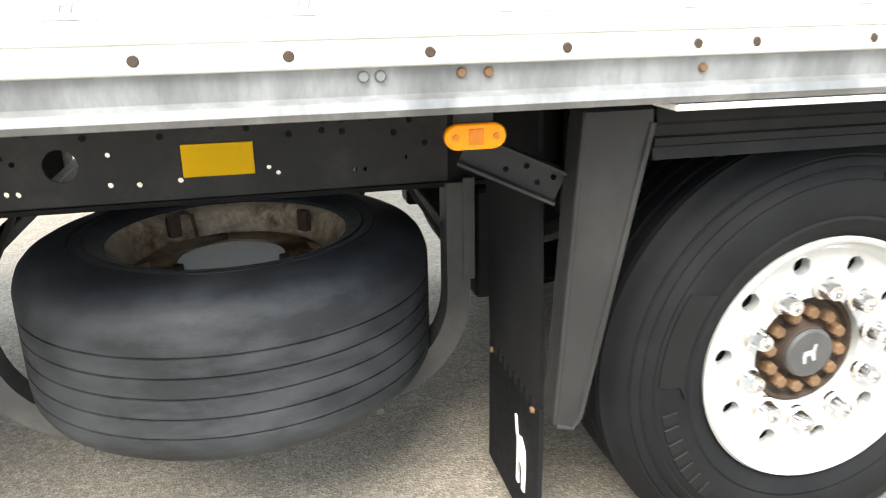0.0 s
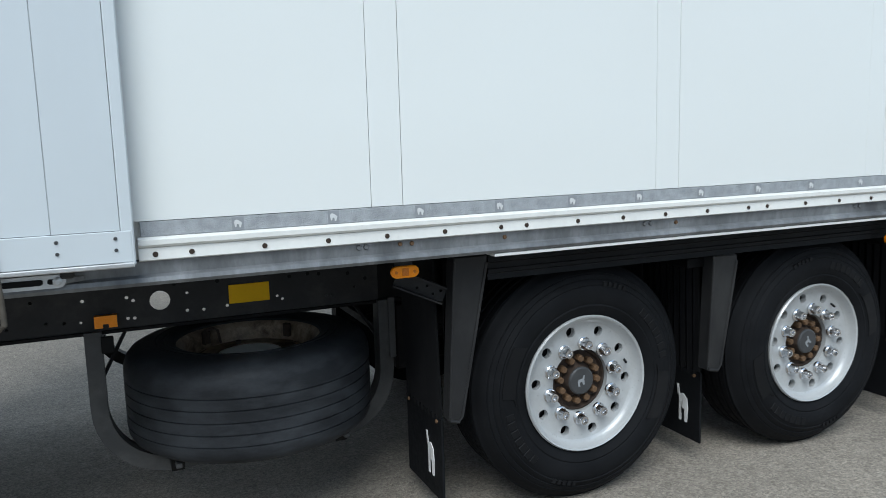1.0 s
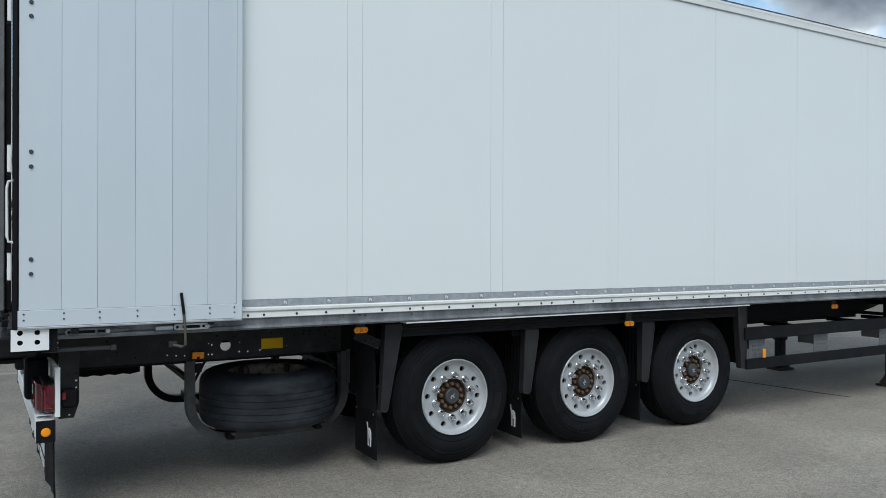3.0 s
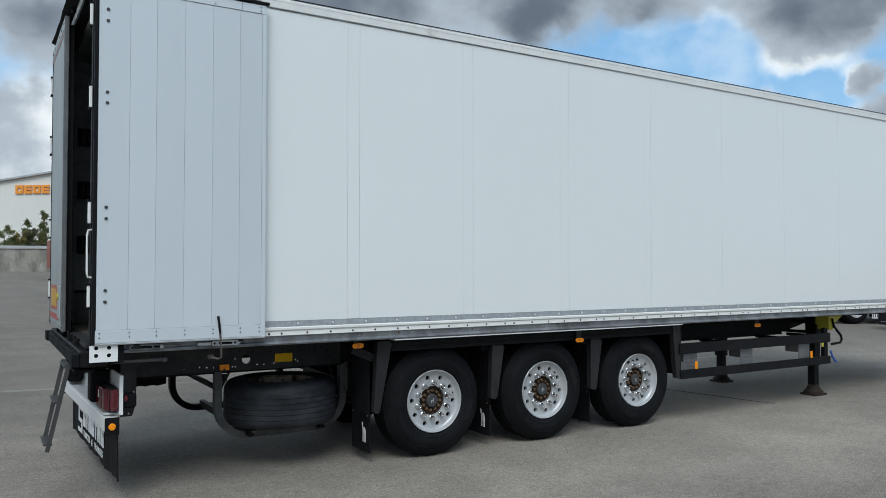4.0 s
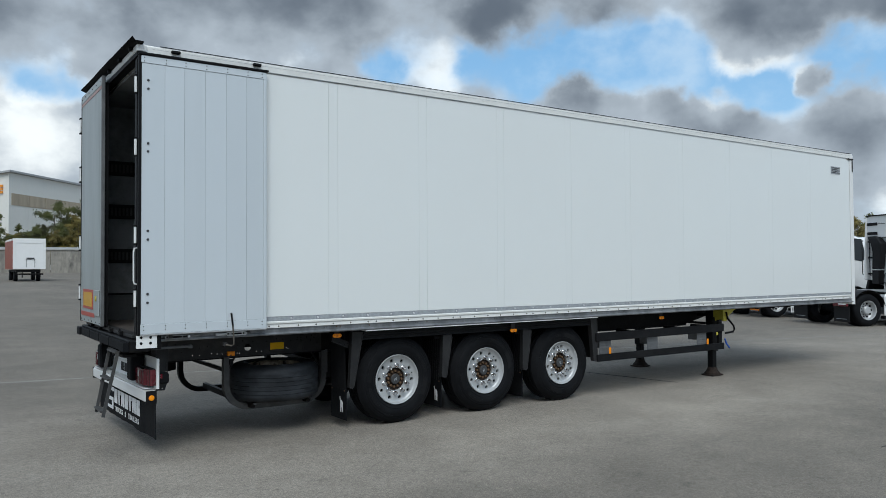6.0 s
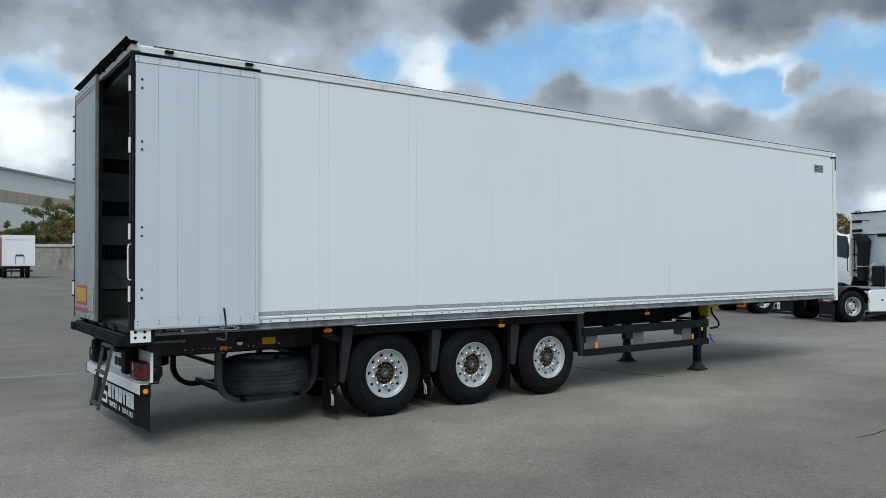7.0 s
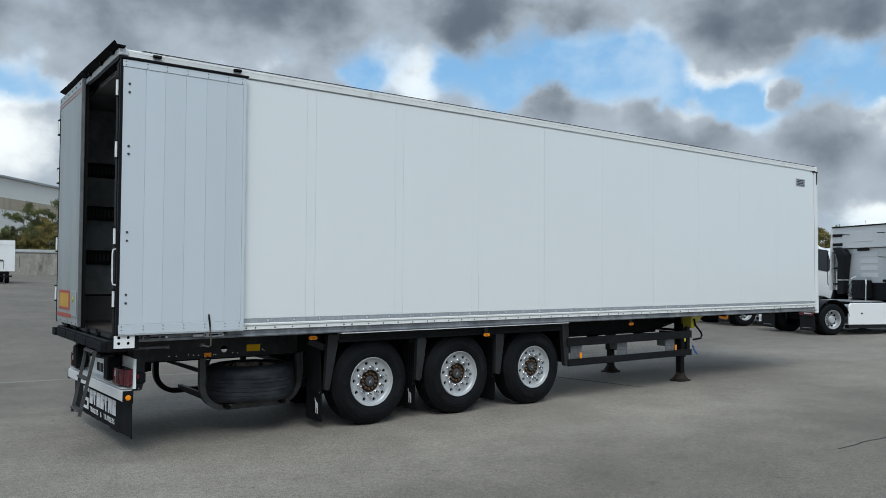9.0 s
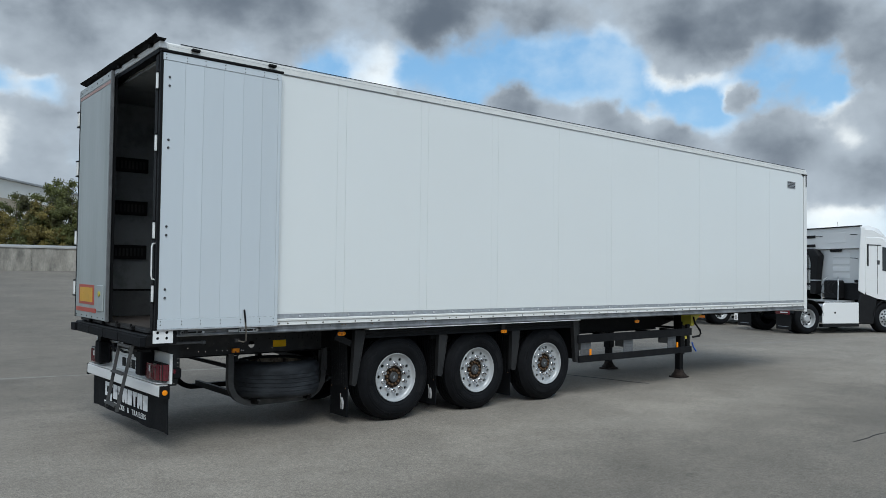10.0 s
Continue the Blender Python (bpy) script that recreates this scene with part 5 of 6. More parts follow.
for k, wdt in enumerate((0.135, 0.125, 0.140, 0.135, 0.125, 0.145, 0.130)):
    lo, hi, third = 0.338, 0.500, wdt / 3
    if k % 3 == 0:
        poly = [(yy, hi), (yy - wdt, hi), (yy - wdt, hi - 0.045), (yy - third * 1.2, hi - 0.045), (yy - third * 1.2, lo + 0.085), (yy - wdt, lo + 0.085), (yy - wdt, lo), (yy, lo)]
    elif k % 3 == 1:
        poly = [(yy, hi), (yy - wdt, hi), (yy - wdt, hi - 0.045), (yy - third * 2, hi - 0.045), (yy - third * 2, lo), (yy - third, lo), (yy - third, hi - 0.045), (yy, hi - 0.045)]
    else:
        poly = [(yy, lo), (yy, hi), (yy - wdt, hi), (yy - wdt, lo), (yy - third * 1.9, lo), (yy - third * 1.9, lo + 0.06), (yy - third * 1.1, lo + 0.06), (yy - third * 1.1, lo)]
    bm = prism(poly, FX - 0.003, FX, "x")
    bmesh.ops.triangulate(bm, faces=[f for f in bm.faces if len(f.verts) > 4])
    part("sign_shape", view_shear(bm), WHITE_FILM, flap, "plain white block shape")
    yy -= wdt + 0.026
for body, y in (("TRUCKS", 1.620), ("&", 1.318), ("TRAILERS", 0.985)):
    words = lettering("flap_word", body, 0.082, Matrix.Translation((FX + 0.001, y, 0.243)) @ flip, WHITE_FILM, flap, "white word on the flap", gap=1.30)
    for w in words.data.vertices:
        w.co.x -= 0.035 * (w.co.y - 0.19)


def tail_lamp(mirror):
    """A ribbed cluster that wraps round the outer corner; mirrored about the middle of the trailer."""
    def side(bm):
        if mirror:
            for w in bm.verts:
                w.co.y = 2.74 - w.co.y
        return view_shear(bm)
    lamp = part("tail_lamp", side(boxes((0.135, 0.196, 0.215, 0.575, 0.715, 0.892), bevel=0.006)), BLACK_PLASTIC, T, "red tail lamp cluster")
    cuts = [((0.200, 0.205), (0.160, 0.190), (0.128, 0.232), (0.128, 0.283), (0.200, 0.283)), ((0.128, 0.287), (0.108, 0.30), (0.100, 0.33), (0.098, 0.424), (0.134, 0.424), (0.134, 0.287)), ((0.098, 0.428), (0.096, 0.54), (0.104, 0.570), (0.134, 0.574), (0.134, 0.428))]
    for k, poly in enumerate(cuts):
        lens = part("lamp_lens", side(prism(poly, 0.722, 0.886, "z", bevel=0.003)), RED_LENS, lamp, "ribbed red lens")
        if k:
            for j in range(5):
                y = poly[2][1] + (0.018 + 0.018 * j if k == 1 else -0.020 * j - 0.012)
                part("lens_rib", side(boxes((0.0945, 0.0965 if k == 2 else 0.0985, y - 0.003, y + 0.003, 0.730, 0.878))), RED_LENS, lens)
    part("corner_lens", side(boxes((0.155, 0.185, 0.181, 0.192, 0.745, 0.775), bevel=0.003)), RED_LENS, lamp)
    part("clear_lens", side(boxes((0.094, 0.0958, 0.44, 0.47, 0.80, 0.86))), WHITE_FILM, lamp, "small clear lens")
    part("lamp_flange", side(boxes((0.2005, 0.228, 0.188, 0.198, 0.690, 0.992), (0.2005, 0.212, 0.1985, 0.2615, 0.690, 0.992), bevel=0.002)), WHITE_PAINT, T, "white flange beside the tail lamp")
    arm = part("rubber_arm", side(boxes((0.2365, 0.330, 0.205, 0.296, 0.735, 0.845), bevel=0.014)), RUBBER, T, "black rubber marker arm")
    part("arm_lens", side(boxes((0.240, 0.262, 0.190, 0.2048, 0.79, 0.835), bevel=0.004)), RED_LENS, arm)


tail_lamp(False)
tail_lamp(True)
part("plate_carrier", view_shear(boxes((0.2125, 0.222, 0.262, 2.478, 0.69, 0.995), (0.10, 0.2123, 0.262, 2.478, 0.690, 0.698), bevel=0.002)), WHITE_PAINT, T, "white lamp and plate carrier")
part("plate_panel", view_shear(boxes((0.200, 0.2123, 1.10, 1.68, 0.715, 0.86), bevel=0.002)), WHITE_FILM, T)
for k in range(3):
    part("plate_bar", view_shear(boxes((0.197, 0.1998, 1.17 + 0.15 * k, 1.29 + 0.15 * k, 0.740, 0.838))), GASKET, T)
for y in (0.605, 1.97):
    part("rear_block", view_shear(boxes((0.06, 0.196, y, y + 0.165, 0.735, 0.998), bevel=0.015)), RUBBER, T, "black rubber stop block")
    part("block_bracket", view_shear(boxes((0.08, 0.212, y + 0.03, y + 0.135, 0.9985, 1.084))), BLACK_STEEL, T)
# hoses and cable looms slung across the carrier
for y0, y1, sag, r in ((0.80, 1.96, 0.055, 0.013), (0.84, 1.30, 0.030, 0.018), (1.52, 1.96, 0.040, 0.016), (0.62, 1.10, 0.020, 0.010)):
    pts = [(0.165 + 0.012 * math.sin(k * 1.7), y0 + (y1 - y0) * k / 12, 0.955 + r - sag * 4 * (k / 12) * (1 - k / 12)) for k in range(13)]
    part("cable_loom", view_shear(tube(pts, r, 8)), GASKET, T, "black cable loom over the plate carrier")
for y in (1.02, 1.74):
    part("loom_clip", view_shear(boxes((0.150, 0.2123, y, y + 0.07, 0.885, 0.985), bevel=0.006)), BLACK_PLASTIC, T)
ladder = empty("folding_ladder", label="narrow grey folding step ladder hung at the rear")
ladder.parent = T
for yt, yb in ((0.275, 0.252), (0.690, 0.595)):
    part("ladder_rail", band_along([(-0.145, yt, 1.088), (-0.285, yb, 0.455)], 0.016, 0.030), LADDER_GREY, ladder)
part("ladder_step", boxes((-0.245, -0.185, 0.272, 0.638, 0.800, 0.818), bevel=0.003), LADDER_GREY, ladder)
part("ladder_step", boxes((-0.308, -0.250, 0.262, 0.592, 0.497, 0.515), bevel=0.003), LADDER_GREY, ladder)
part("ladder_step", boxes((-0.175, -0.120, 0.285, 0.680, 1.060, 1.078), bevel=0.003), LADDER_GREY, ladder)
for y in (0.31, 0.65):
    part("ladder_hook", boxes((-0.12, 0.02, y - 0.012, y + 0.012, 1.050, 1.084), bevel=0.003), BLACK_STEEL, ladder)
part("ladder_guide", boxes((-0.11, 0.03, 0.24, 0.72, 1.024, 1.0495), bevel=0.004), BLACK_STEEL, ladder)

# ---- spare wheel lying in the cradle ----
spare = empty("spare_wheel", (1.73, 0.915, 0.372), "worn dusty grey spare tyre lying flat in the cradle", "spare wheel")
W, R = 0.415, 0.520
sp = [(0.300, W - 0.032), (0.312, W - 0.014), (0.347, W - 0.001), (0.354, W - 0.004), (0.362, W), (0.380, W + 0.0015), (0.384, W - 0.002), (0.389, W + 0.0015), (0.425, W - 0.002), (0.462, W - 0.012), (0.488, W - 0.026), (0.505, W - 0.045), (0.513, W - 0.065), (R - 0.001, W - 0.085)]
for g in (0.283, 0.236, 0.188, 0.140, 0.093):
    sp += [(R, g + 0.0030), (R - 0.006, g + 0.0018), (R - 0.006, g - 0.0018), (R, g - 0.0030)]
sp += [(0.517, 0.06), (0.505, 0.035), (0.478, 0.014), (0.435, 0.003), (0.372, 0.0), (0.312, 0.012), (0.300, 0.028)]
part("tyre", lathe(sp, 96, closed=True), RUBBER_DUSTY, spare, smooth=True)
part("rim", lathe([(0.302, W - 0.05), (0.312, W - 0.030), (0.304, W - 0.022), (0.294, W - 0.030), (0.282, W - 0.05), (0.276, W - 0.10), (0.262, W - 0.12), (0.258, W - 0.24), (0.275, 0.09), (0.298, 0.02), (0.302, 0.01), (0.308, 0.03)], 72, closed=True), RIM_OLD, spare, "brown stained rim seen from inside", smooth=True)
bm = bmesh.new()
n = 60
rings = [[bm.verts.new((r * math.cos(2 * math.pi * k / n), r * math.sin(2 * math.pi * k / n), h)) for k in range(n)] for r, h in ((0.270, 0.300), (0.235, 0.322), (0.205, 0.330), (0.178, 0.331), (0.141, 0.328), (0.141, 0.308))]
for i, (a, b) in enumerate(zip(rings, rings[1:])):
    for k in range(n):
        if i == 1 and k % 6 in (0, 1, 2):
            continue
        bm.faces.new((a[k], a[(k + 1) % n], b[(k + 1) % n], b[k]))
bmesh.ops.solidify(bm, geom=list(bm.faces), thickness=0.008)
part("rim_disc", bm, RIM_OLD, spare, "stained rim disc with hand holes")
for a in (100, 215, 330):
    bm = bmesh.new()
    rod(bm, (0.155 * math.cos(radians(a)), 0.155 * math.sin(radians(a)), 0.32), (0.155 * math.cos(radians(a)), 0.155 * math.sin(radians(a)), 0.343), 0.013, 8)
    part("holding_bolt", bm, RUST, spare)
# Disc added across the hole, painted white in place of light reaching inside.
part("winch_plate", lathe([(0, 0.327), (0.12, 0.327), (0.1385, 0.324), (0.1385, 0.316), (0, 0.316)], 40), WHITE_PAINT, spare, "white disc added so the spare's centre looks lit")
for a in (128, 40):
    c, s_ = math.cos(radians(a)), math.sin(radians(a))
    part("balance_weight", box(bmesh.new(), -0.012, 0.012, -0.018, 0.018, 0.33, 0.392, bevel=0.004, m=Matrix.Translation((0.262 * c, 0.262 * s_, 0)) @ Matrix.Rotation(radians(a), 4, "Z")), RUST, spare)
part("holding_chain", tube([(-0.17, 0.20, 0.39), (-0.13, 0.205, 0.402), (-0.11, 0.205, 0.39), (-0.10, 0.19, 0.33)], 0.006, 6), RUST, spare)

# ---- tractors ----
def truck_wheel(parent, x, y, outward, dual, dish):
    """A tractor wheel: steel rim with a dished centre, single or dual tyre."""
    w = empty("wheel")
    w.parent = parent
    R, Wd = 0.50, 0.15
    depth = 0.62 if dual else 0.30
    prof = [(0.29, -0.02), (0.33, 0.0), (0.42, 0.0), (0.47, -0.02), (R - 0.008, -0.05), (R, -0.07), (R, -0.14), (R - 0.012, -0.145), (R - 0.012, -0.155), (R, -0.16)]
    if dual:
        prof += [(R, -0.25), (0.46, -0.29), (0.42, -0.31), (0.46, -0.33), (R, -0.37)]
    prof += [(R, -depth + 0.06), (0.47, -depth + 0.02), (0.33, -depth), (0.29, -depth + 0.02)]
    part("tyre", lathe(prof, 48, closed=True), RUBBER, w, smooth=True)
    if dual:
        rim = [(0.295, -0.025), (0.30, -0.005), (0.285, -0.01), (0.27, -0.04), (0.262, -0.12), (0.225, -0.15), (0.17, -0.155), (0.13, -0.14), (0.125, -0.06), (0.10, -0.035), (0, -0.03)]
    else:
        rim = [(0.295, -0.025), (0.30, -0.005), (0.285, -0.01), (0.27, -0.035), (0.24, -0.02), (0.18, 0.01), (0.13, 0.015), (0.12, 0.05), (0.09, 0.07), (0, 0.075)]
    part("rim", lathe(rim[:6], 40), RIM_PAINT, w, smooth=True)
    part("rim_dish", lathe(rim[5:], 40), dish if dual else ALU, w, smooth=True)
    bm = bmesh.new()
    for k in range(10):
        a = 2 * math.pi * k / 10
        zz = -0.128 if dual else 0.0
        rod(bm, (0.215 * math.cos(a), 0.215 * math.sin(a), zz - 0.03), (0.215 * math.cos(a), 0.215 * math.sin(a), zz - 0.010 if dual else zz + 0.004), 0.036 if dual else 0.027, 12)
    part("hand_holes", bm, GASKET, w)
    bm = bmesh.new()
    for k in range(10):
        a = 2 * math.pi * (k + 0.5) / 10
        zz = -0.15 if dual else 0.01
        rod(bm, (0.150 * math.cos(a), 0.150 * math.sin(a), zz), (0.150 * math.cos(a), 0.150 * math.sin(a), zz + 0.04), 0.014, 6)
    part("wheel_nuts", bm, DARK_STEEL, w)
    w.matrix_basis = Matrix.Translation((x, y, R)) @ Matrix.Rotation(radians(90 if outward < 0 else -90), 4, "X")


def loft(sections, bevel=0.0):
    """A closed shell through rings of equally many points."""
    bm = bmesh.new()
    rings = [[bm.verts.new(p) for p in ring] for ring in sections]
    n = len(rings[0])
    for a, b in zip(rings, rings[1:]):
        for k in range(n):
            bm.faces.new((a[k], a[(k + 1) % n], b[(k + 1) % n], b[k]))
    bm.faces.new(rings[0])
    bm.faces.new(rings[-1])
    if bevel:
        bmesh.ops.bevel(bm, geom=list(bm.edges), offset=bevel, segments=2, affect="EDGES", profile=0.5)
    return bm


def cab_ring(x, w, z0, z1, r):
    return [(x, -w, z0), (x, w, z0), (x, w, z1 - r), (x, w - r * 0.8, z1), (x, -w + r * 0.8, z1), (x, -w, z1 - r)]


def tractor(label, at, rz, roof, dish):
    """Local x points forwards from the middle of the rear axle."""
    t = empty("tractor_unit", at, label, "truck", "parked tractor units", rz)
    part("frame_rail", boxes((-0.9, 4.1, -0.42, -0.34, 0.78, 1.02), (-0.9, 4.1, 0.34, 0.42, 0.78, 1.02), (-0.9, -0.8, -0.42, 0.42, 0.74, 1.02), (1.2, 1.3, -0.42, 0.42, 0.8, 1.0), bevel=0.008), CAB_BLACK, t)
    for y, o in ((-1.235, -1), (1.235, 1)):
        truck_wheel(t, 0, y, o, True, dish)
        truck_wheel(t, 3.3, y * 0.99, o, False, dish)
    bm = bmesh.new()
    rod(bm, (0, -0.7, 0.5), (0, 0.7, 0.5), 0.12, 16)
    part("axle", bm, CAB_BLACK, t)
    part("axle", rod(bmesh.new(), (3.3, -1.0, 0.5), (3.3, 1.0, 0.5), 0.07, 12), CAB_BLACK, t)
    part("fifth_wheel", prism([(-0.55, -0.42), (-0.75, -0.18), (-0.35, -0.06), (-0.35, 0.06), (-0.75, 0.18), (-0.55, 0.42), (0.2, 0.48), (0.42, 0.3), (0.42, -0.3), (0.2, -0.48)], 1.10, 1.17, "z", bevel=0.01), CAB_BLACK, t)
    for s in (-1, 1):
        # mudguard arch over the rear wheel, flap and lamp behind it
        a = [(0.62 * math.cos(radians(d)), s * 0.93, 0.5 + 0.62 * math.sin(radians(d))) for d in range(8, 173, 12)]
        part("mudguard", band_along(a, 0.64, 0.012), CAB_BLACK, t, "black plastic mudguard")
        part("mudflap", boxes((-0.72, -0.70, s * 0.93 - 0.33, s * 0.93 + 0.33, 0.14, 0.625), bevel=0.004), CAB_BLACK, t)
        part("flap_bar", boxes((-0.726, -0.7205, s * 0.93 - 0.22, s * 0.93 + 0.22, 0.228, 0.244)), EMBLEM_GREY, t, "plain pale bar for unreadable lettering")
        part("tail_lamp", boxes((-0.82, -0.74, s * 0.96 - 0.29, s * 0.96 + 0.29, 0.63, 0.765), bevel=0.015), RED_LENS, t, "red tail lamp")
        part("lamp_band", boxes((-0.826, -0.821, s * 0.96 - 0.27, s * 0.96 + 0.05, 0.68, 0.715)), WHITE_FILM, t)
        # tank or side fairing between the axles
        part("side_fairing", prism([(0.58, 0.32), (2.10, 0.32), (2.10, 1.02), (0.66, 1.02), (0.58, 0.92)], s * 1.22 - 0.03, s * 1.22 + 0.03, bevel=0.02), CAB_WHITE, t, "white side fairing")
        part("fairing_foot", boxes((0.58, 2.10, s * 1.16 - 0.08, s * 1.16 + 0.08, 0.22, 0.318)), CAB_BLACK, t)
        part("fairing_lamp", boxes((1.05, 1.12, s * 1.2525 - 0.002, s * 1.2525 + 0.002, 0.66, 0.71)), CAB_BLACK, t)
        part("fuel_tank", boxes((0.75, 2.2, s * 0.85 - 0.30, s * 0.85 + 0.28, 0.34, 0.96), bevel=0.06), ALU, t)
        part("step_well", prism([(2.12, 0.30), (2.72, 0.30), (2.80, 0.75), (2.90, 1.28), (2.22, 1.40), (2.12, 1.06)], s * 1.20 - 0.045, s * 1.20 + 0.045, bevel=0.02), CAB_BLACK, t)
        b = [(3.3 + 0.60 * math.cos(radians(d)), s * 1.06, 0.5 + 0.60 * math.sin(radians(d))) for d in range(-5, 186, 12)]
        part("front_mudguard", band_along(b, 0.40, 0.02), CAB_BLACK, t)
        # side deflector
        part("side_deflector", prism([(2.08, 1.42), (2.36, 1.28), (2.36, roof - 0.06), (2.20, roof - 0.06), (2.16, roof - 0.55)], s * 1.235 - 0.018, s * 1.235 + 0.018, bevel=0.008), CAB_WHITE, t, "white side wind deflector")
        part("deflector_edge", boxes((2.44, 2.50, s * 1.24 - 0.026, s * 1.24 + 0.026, 2.25, roof - 0.62)), CAB_BLACK, t)
        # side window, door line, mirror
        part("side_window", prism([(3.10, 2.10), (3.62, 2.02), (3.82, 2.12), (3.64, 2.84), (3.10, 2.90)], s * 1.262 - 0.004, s * 1.262 + 0.004), GLASS_DARK, t, "dark cab side window")
        part("sleeper_panel_edge", boxes((2.51, 3.04, s * 1.262 - 0.006, s * 1.262 + 0.006, roof - 0.66, roof - 0.63)), CAB_BLACK, t)
        part("side_badge", boxes((2.86, 2.98, s * 1.262 - 0.004, s * 1.262 + 0.004, 2.30, 2.44), bevel=0.002), HUB_GREY, t)
        part("side_crease", boxes((2.45, 3.0, s * 1.258 - 0.005, s * 1.258 + 0.005, 1.78, 1.80), bevel=0.002), CAB_WHITE, t)
        part("door_seam", boxes((2.88, 2.892, s * 1.258 - 0.003, s * 1.258 + 0.003, 1.3, 2.95)), GASKET, t)
        part("mirror", boxes((3.92, 4.05, s * 1.42 - 0.10, s * 1.42 + 0.10, 2.05, 2.72), bevel=0.03), CAB_BLACK, t)
        part("mirror_arm", boxes((3.94, 4.0, s * 1.30 - 0.06, s * 1.30 + 0.04, 2.15, 2.20), (3.94, 4.0, s * 1.30 - 0.06, s * 1.30 + 0.04, 2.58, 2.63)), CAB_BLACK, t)
        part("cab_step", boxes((2.85, 3.1, s * 1.2 - 0.05, s * 1.2 + 0.05, 1.31, 1.36)), CAB_BLACK, t)
    # cab shell: upright back, roof rising to the rear fairing
    shell = loft([cab_ring(2.36, 1.20, 1.40, roof - 0.30, 0.10), cab_ring(2.40, 1.25, 1.30, roof - 0.26, 0.14), cab_ring(2.85, 1.255, 1.16, roof - 0.16, 0.25), cab_ring(3.1, 1.255, 1.12, roof - 0.12, 0.30), cab_ring(3.80, 1.25, 1.0, roof - 0.42, 0.34), cab_ring(4.12, 1.22, 0.85, 2.95, 0.30), cab_ring(4.38, 1.17, 0.62, 2.10, 0.20), cab_ring(4.45, 1.14, 0.45, 1.5, 0.1)])
    part("cab_shell", shell, CAB_WHITE, t, "white sleeper cab", smooth=True)
    part("roof_fairing", loft([cab_ring(2.24, 1.235, roof - 0.75, roof, 0.14), cab_ring(2.7, 1.24, roof - 0.75, roof + 0.02, 0.16), cab_ring(3.2, 1.2, roof - 0.7, roof - 0.07, 0.25), cab_ring(3.6, 1.1, roof - 0.65, roof - 0.32, 0.2)]), CAB_WHITE, t, "white roof fairing", smooth=True)
    part("fairing_edge", boxes((2.20, 2.26, -1.23, 1.23, roof - 0.03, roof + 0.012), bevel=0.006), CAB_BLACK, t)
    part("windscreen", prism([(-1.12, 2.05), (1.12, 2.05), (1.05, 2.92), (-1.05, 2.92)], 4.16, 4.20, "x"), GLASS_DARK, t)
    part("grille", boxes((4.455, 4.485, -0.95, 0.95, 0.75, 1.62), bevel=0.008), CAB_BLACK, t)
    part("front_bumper", boxes((4.28, 4.55, -1.22, 1.22, 0.30, 0.72), bevel=0.05), CAB_BLACK, t)
    # back of the cab: seams, pressed fields, handles, air intake, coupling panel
    part("back_seam", boxes((2.335, 2.352, -1.18, 1.18, roof - 0.78, roof - 0.765)), DARK_STEEL, t)
    for k in range(4):
        part("pressed_field", boxes((2.351, 2.3598, -0.62, 0.10, 2.55 - 0.24 * k, 2.70 - 0.24 * k), bevel=0.004), CAB_WHITE, t)
    part("pressed_field", boxes((2.230, 2.2395, -0.55, 0.25, roof - 0.55, roof - 0.2), bevel=0.004), CAB_WHITE, t)
    for y, z in ((0.98, roof - 0.30), (0.98, roof - 0.62)):
        part("black_vent", boxes((2.20, 2.235, y - 0.22, y + 0.22, z - 0.05, z + 0.05), bevel=0.01), CAB_BLACK, t)
    part("black_vent", boxes((2.305, 2.345, -0.30, 0.20, roof - 0.86, roof - 0.77), bevel=0.01), CAB_BLACK, t)
    part("black_vent", boxes((2.305, 2.345, -1.15, -0.85, 1.68, 1.77), bevel=0.01), CAB_BLACK, t)
    for y, z in ((-0.95, roof - 0.3), (-0.95, roof - 1.1), (0.55, roof - 0.3)):
        part("roof_strut", tube([(2.19, y - 0.15, z), (2.18, y, z + 0.01), (2.19, y + 0.15, z + 0.02)], 0.012, 8), CAB_BLACK, t)
    part("air_intake", loft([[(2.06, 0.60, 1.25), (2.33, 0.60, 1.25), (2.33, 0.86, 1.25), (2.06, 0.86, 1.25)], [(2.08, 0.58, 1.75), (2.33, 0.58, 1.75), (2.33, 0.88, 1.75), (2.08, 0.88, 1.75)],
                            [(2.08, 0.50, 2.35), (2.33, 0.50, 2.35), (2.33, 0.86, 2.35), (2.08, 0.86, 2.35)], [(2.07, 0.46, 2.62), (2.33, 0.46, 2.62), (2.33, 0.92, 2.62), (2.07, 0.92, 2.62)], [(2.09, 0.66, 2.82), (2.33, 0.66, 2.82), (2.33, 1.08, 2.82), (2.09, 1.08, 2.82)], [(2.12, 0.80, 2.88), (2.33, 0.80, 2.88), (2.33, 1.10, 2.88), (2.12, 1.10, 2.88)]], 0.03), CAB_BLACK, t, "black upright air intake")
    part("lower_shroud", boxes((2.325, 2.354, -1.14, 0.46, 1.10, 1.66), (2.30, 2.354, -1.14, -0.55, 1.10, 1.50), bevel=0.008), CAB_BLACK, t, "black shroud under the cab back")
    part("coupling_panel", boxes((2.05, 2.33, -0.42, 0.22, 1.12, 1.75), bevel=0.03), CAB_BLACK, t, "black coupling panel with hoses")
    for y in (-0.46, 0.26):
        part("hose_rail", tube([(2.0, y, 1.05), (2.02, y, 1.6), (2.08, y * 0.85, 1.78), (2.2, y * 0.6, 1.86)], 0.02, 8), ALU, t)
    for k in range(4):
        y = -0.32 + 0.15 * k
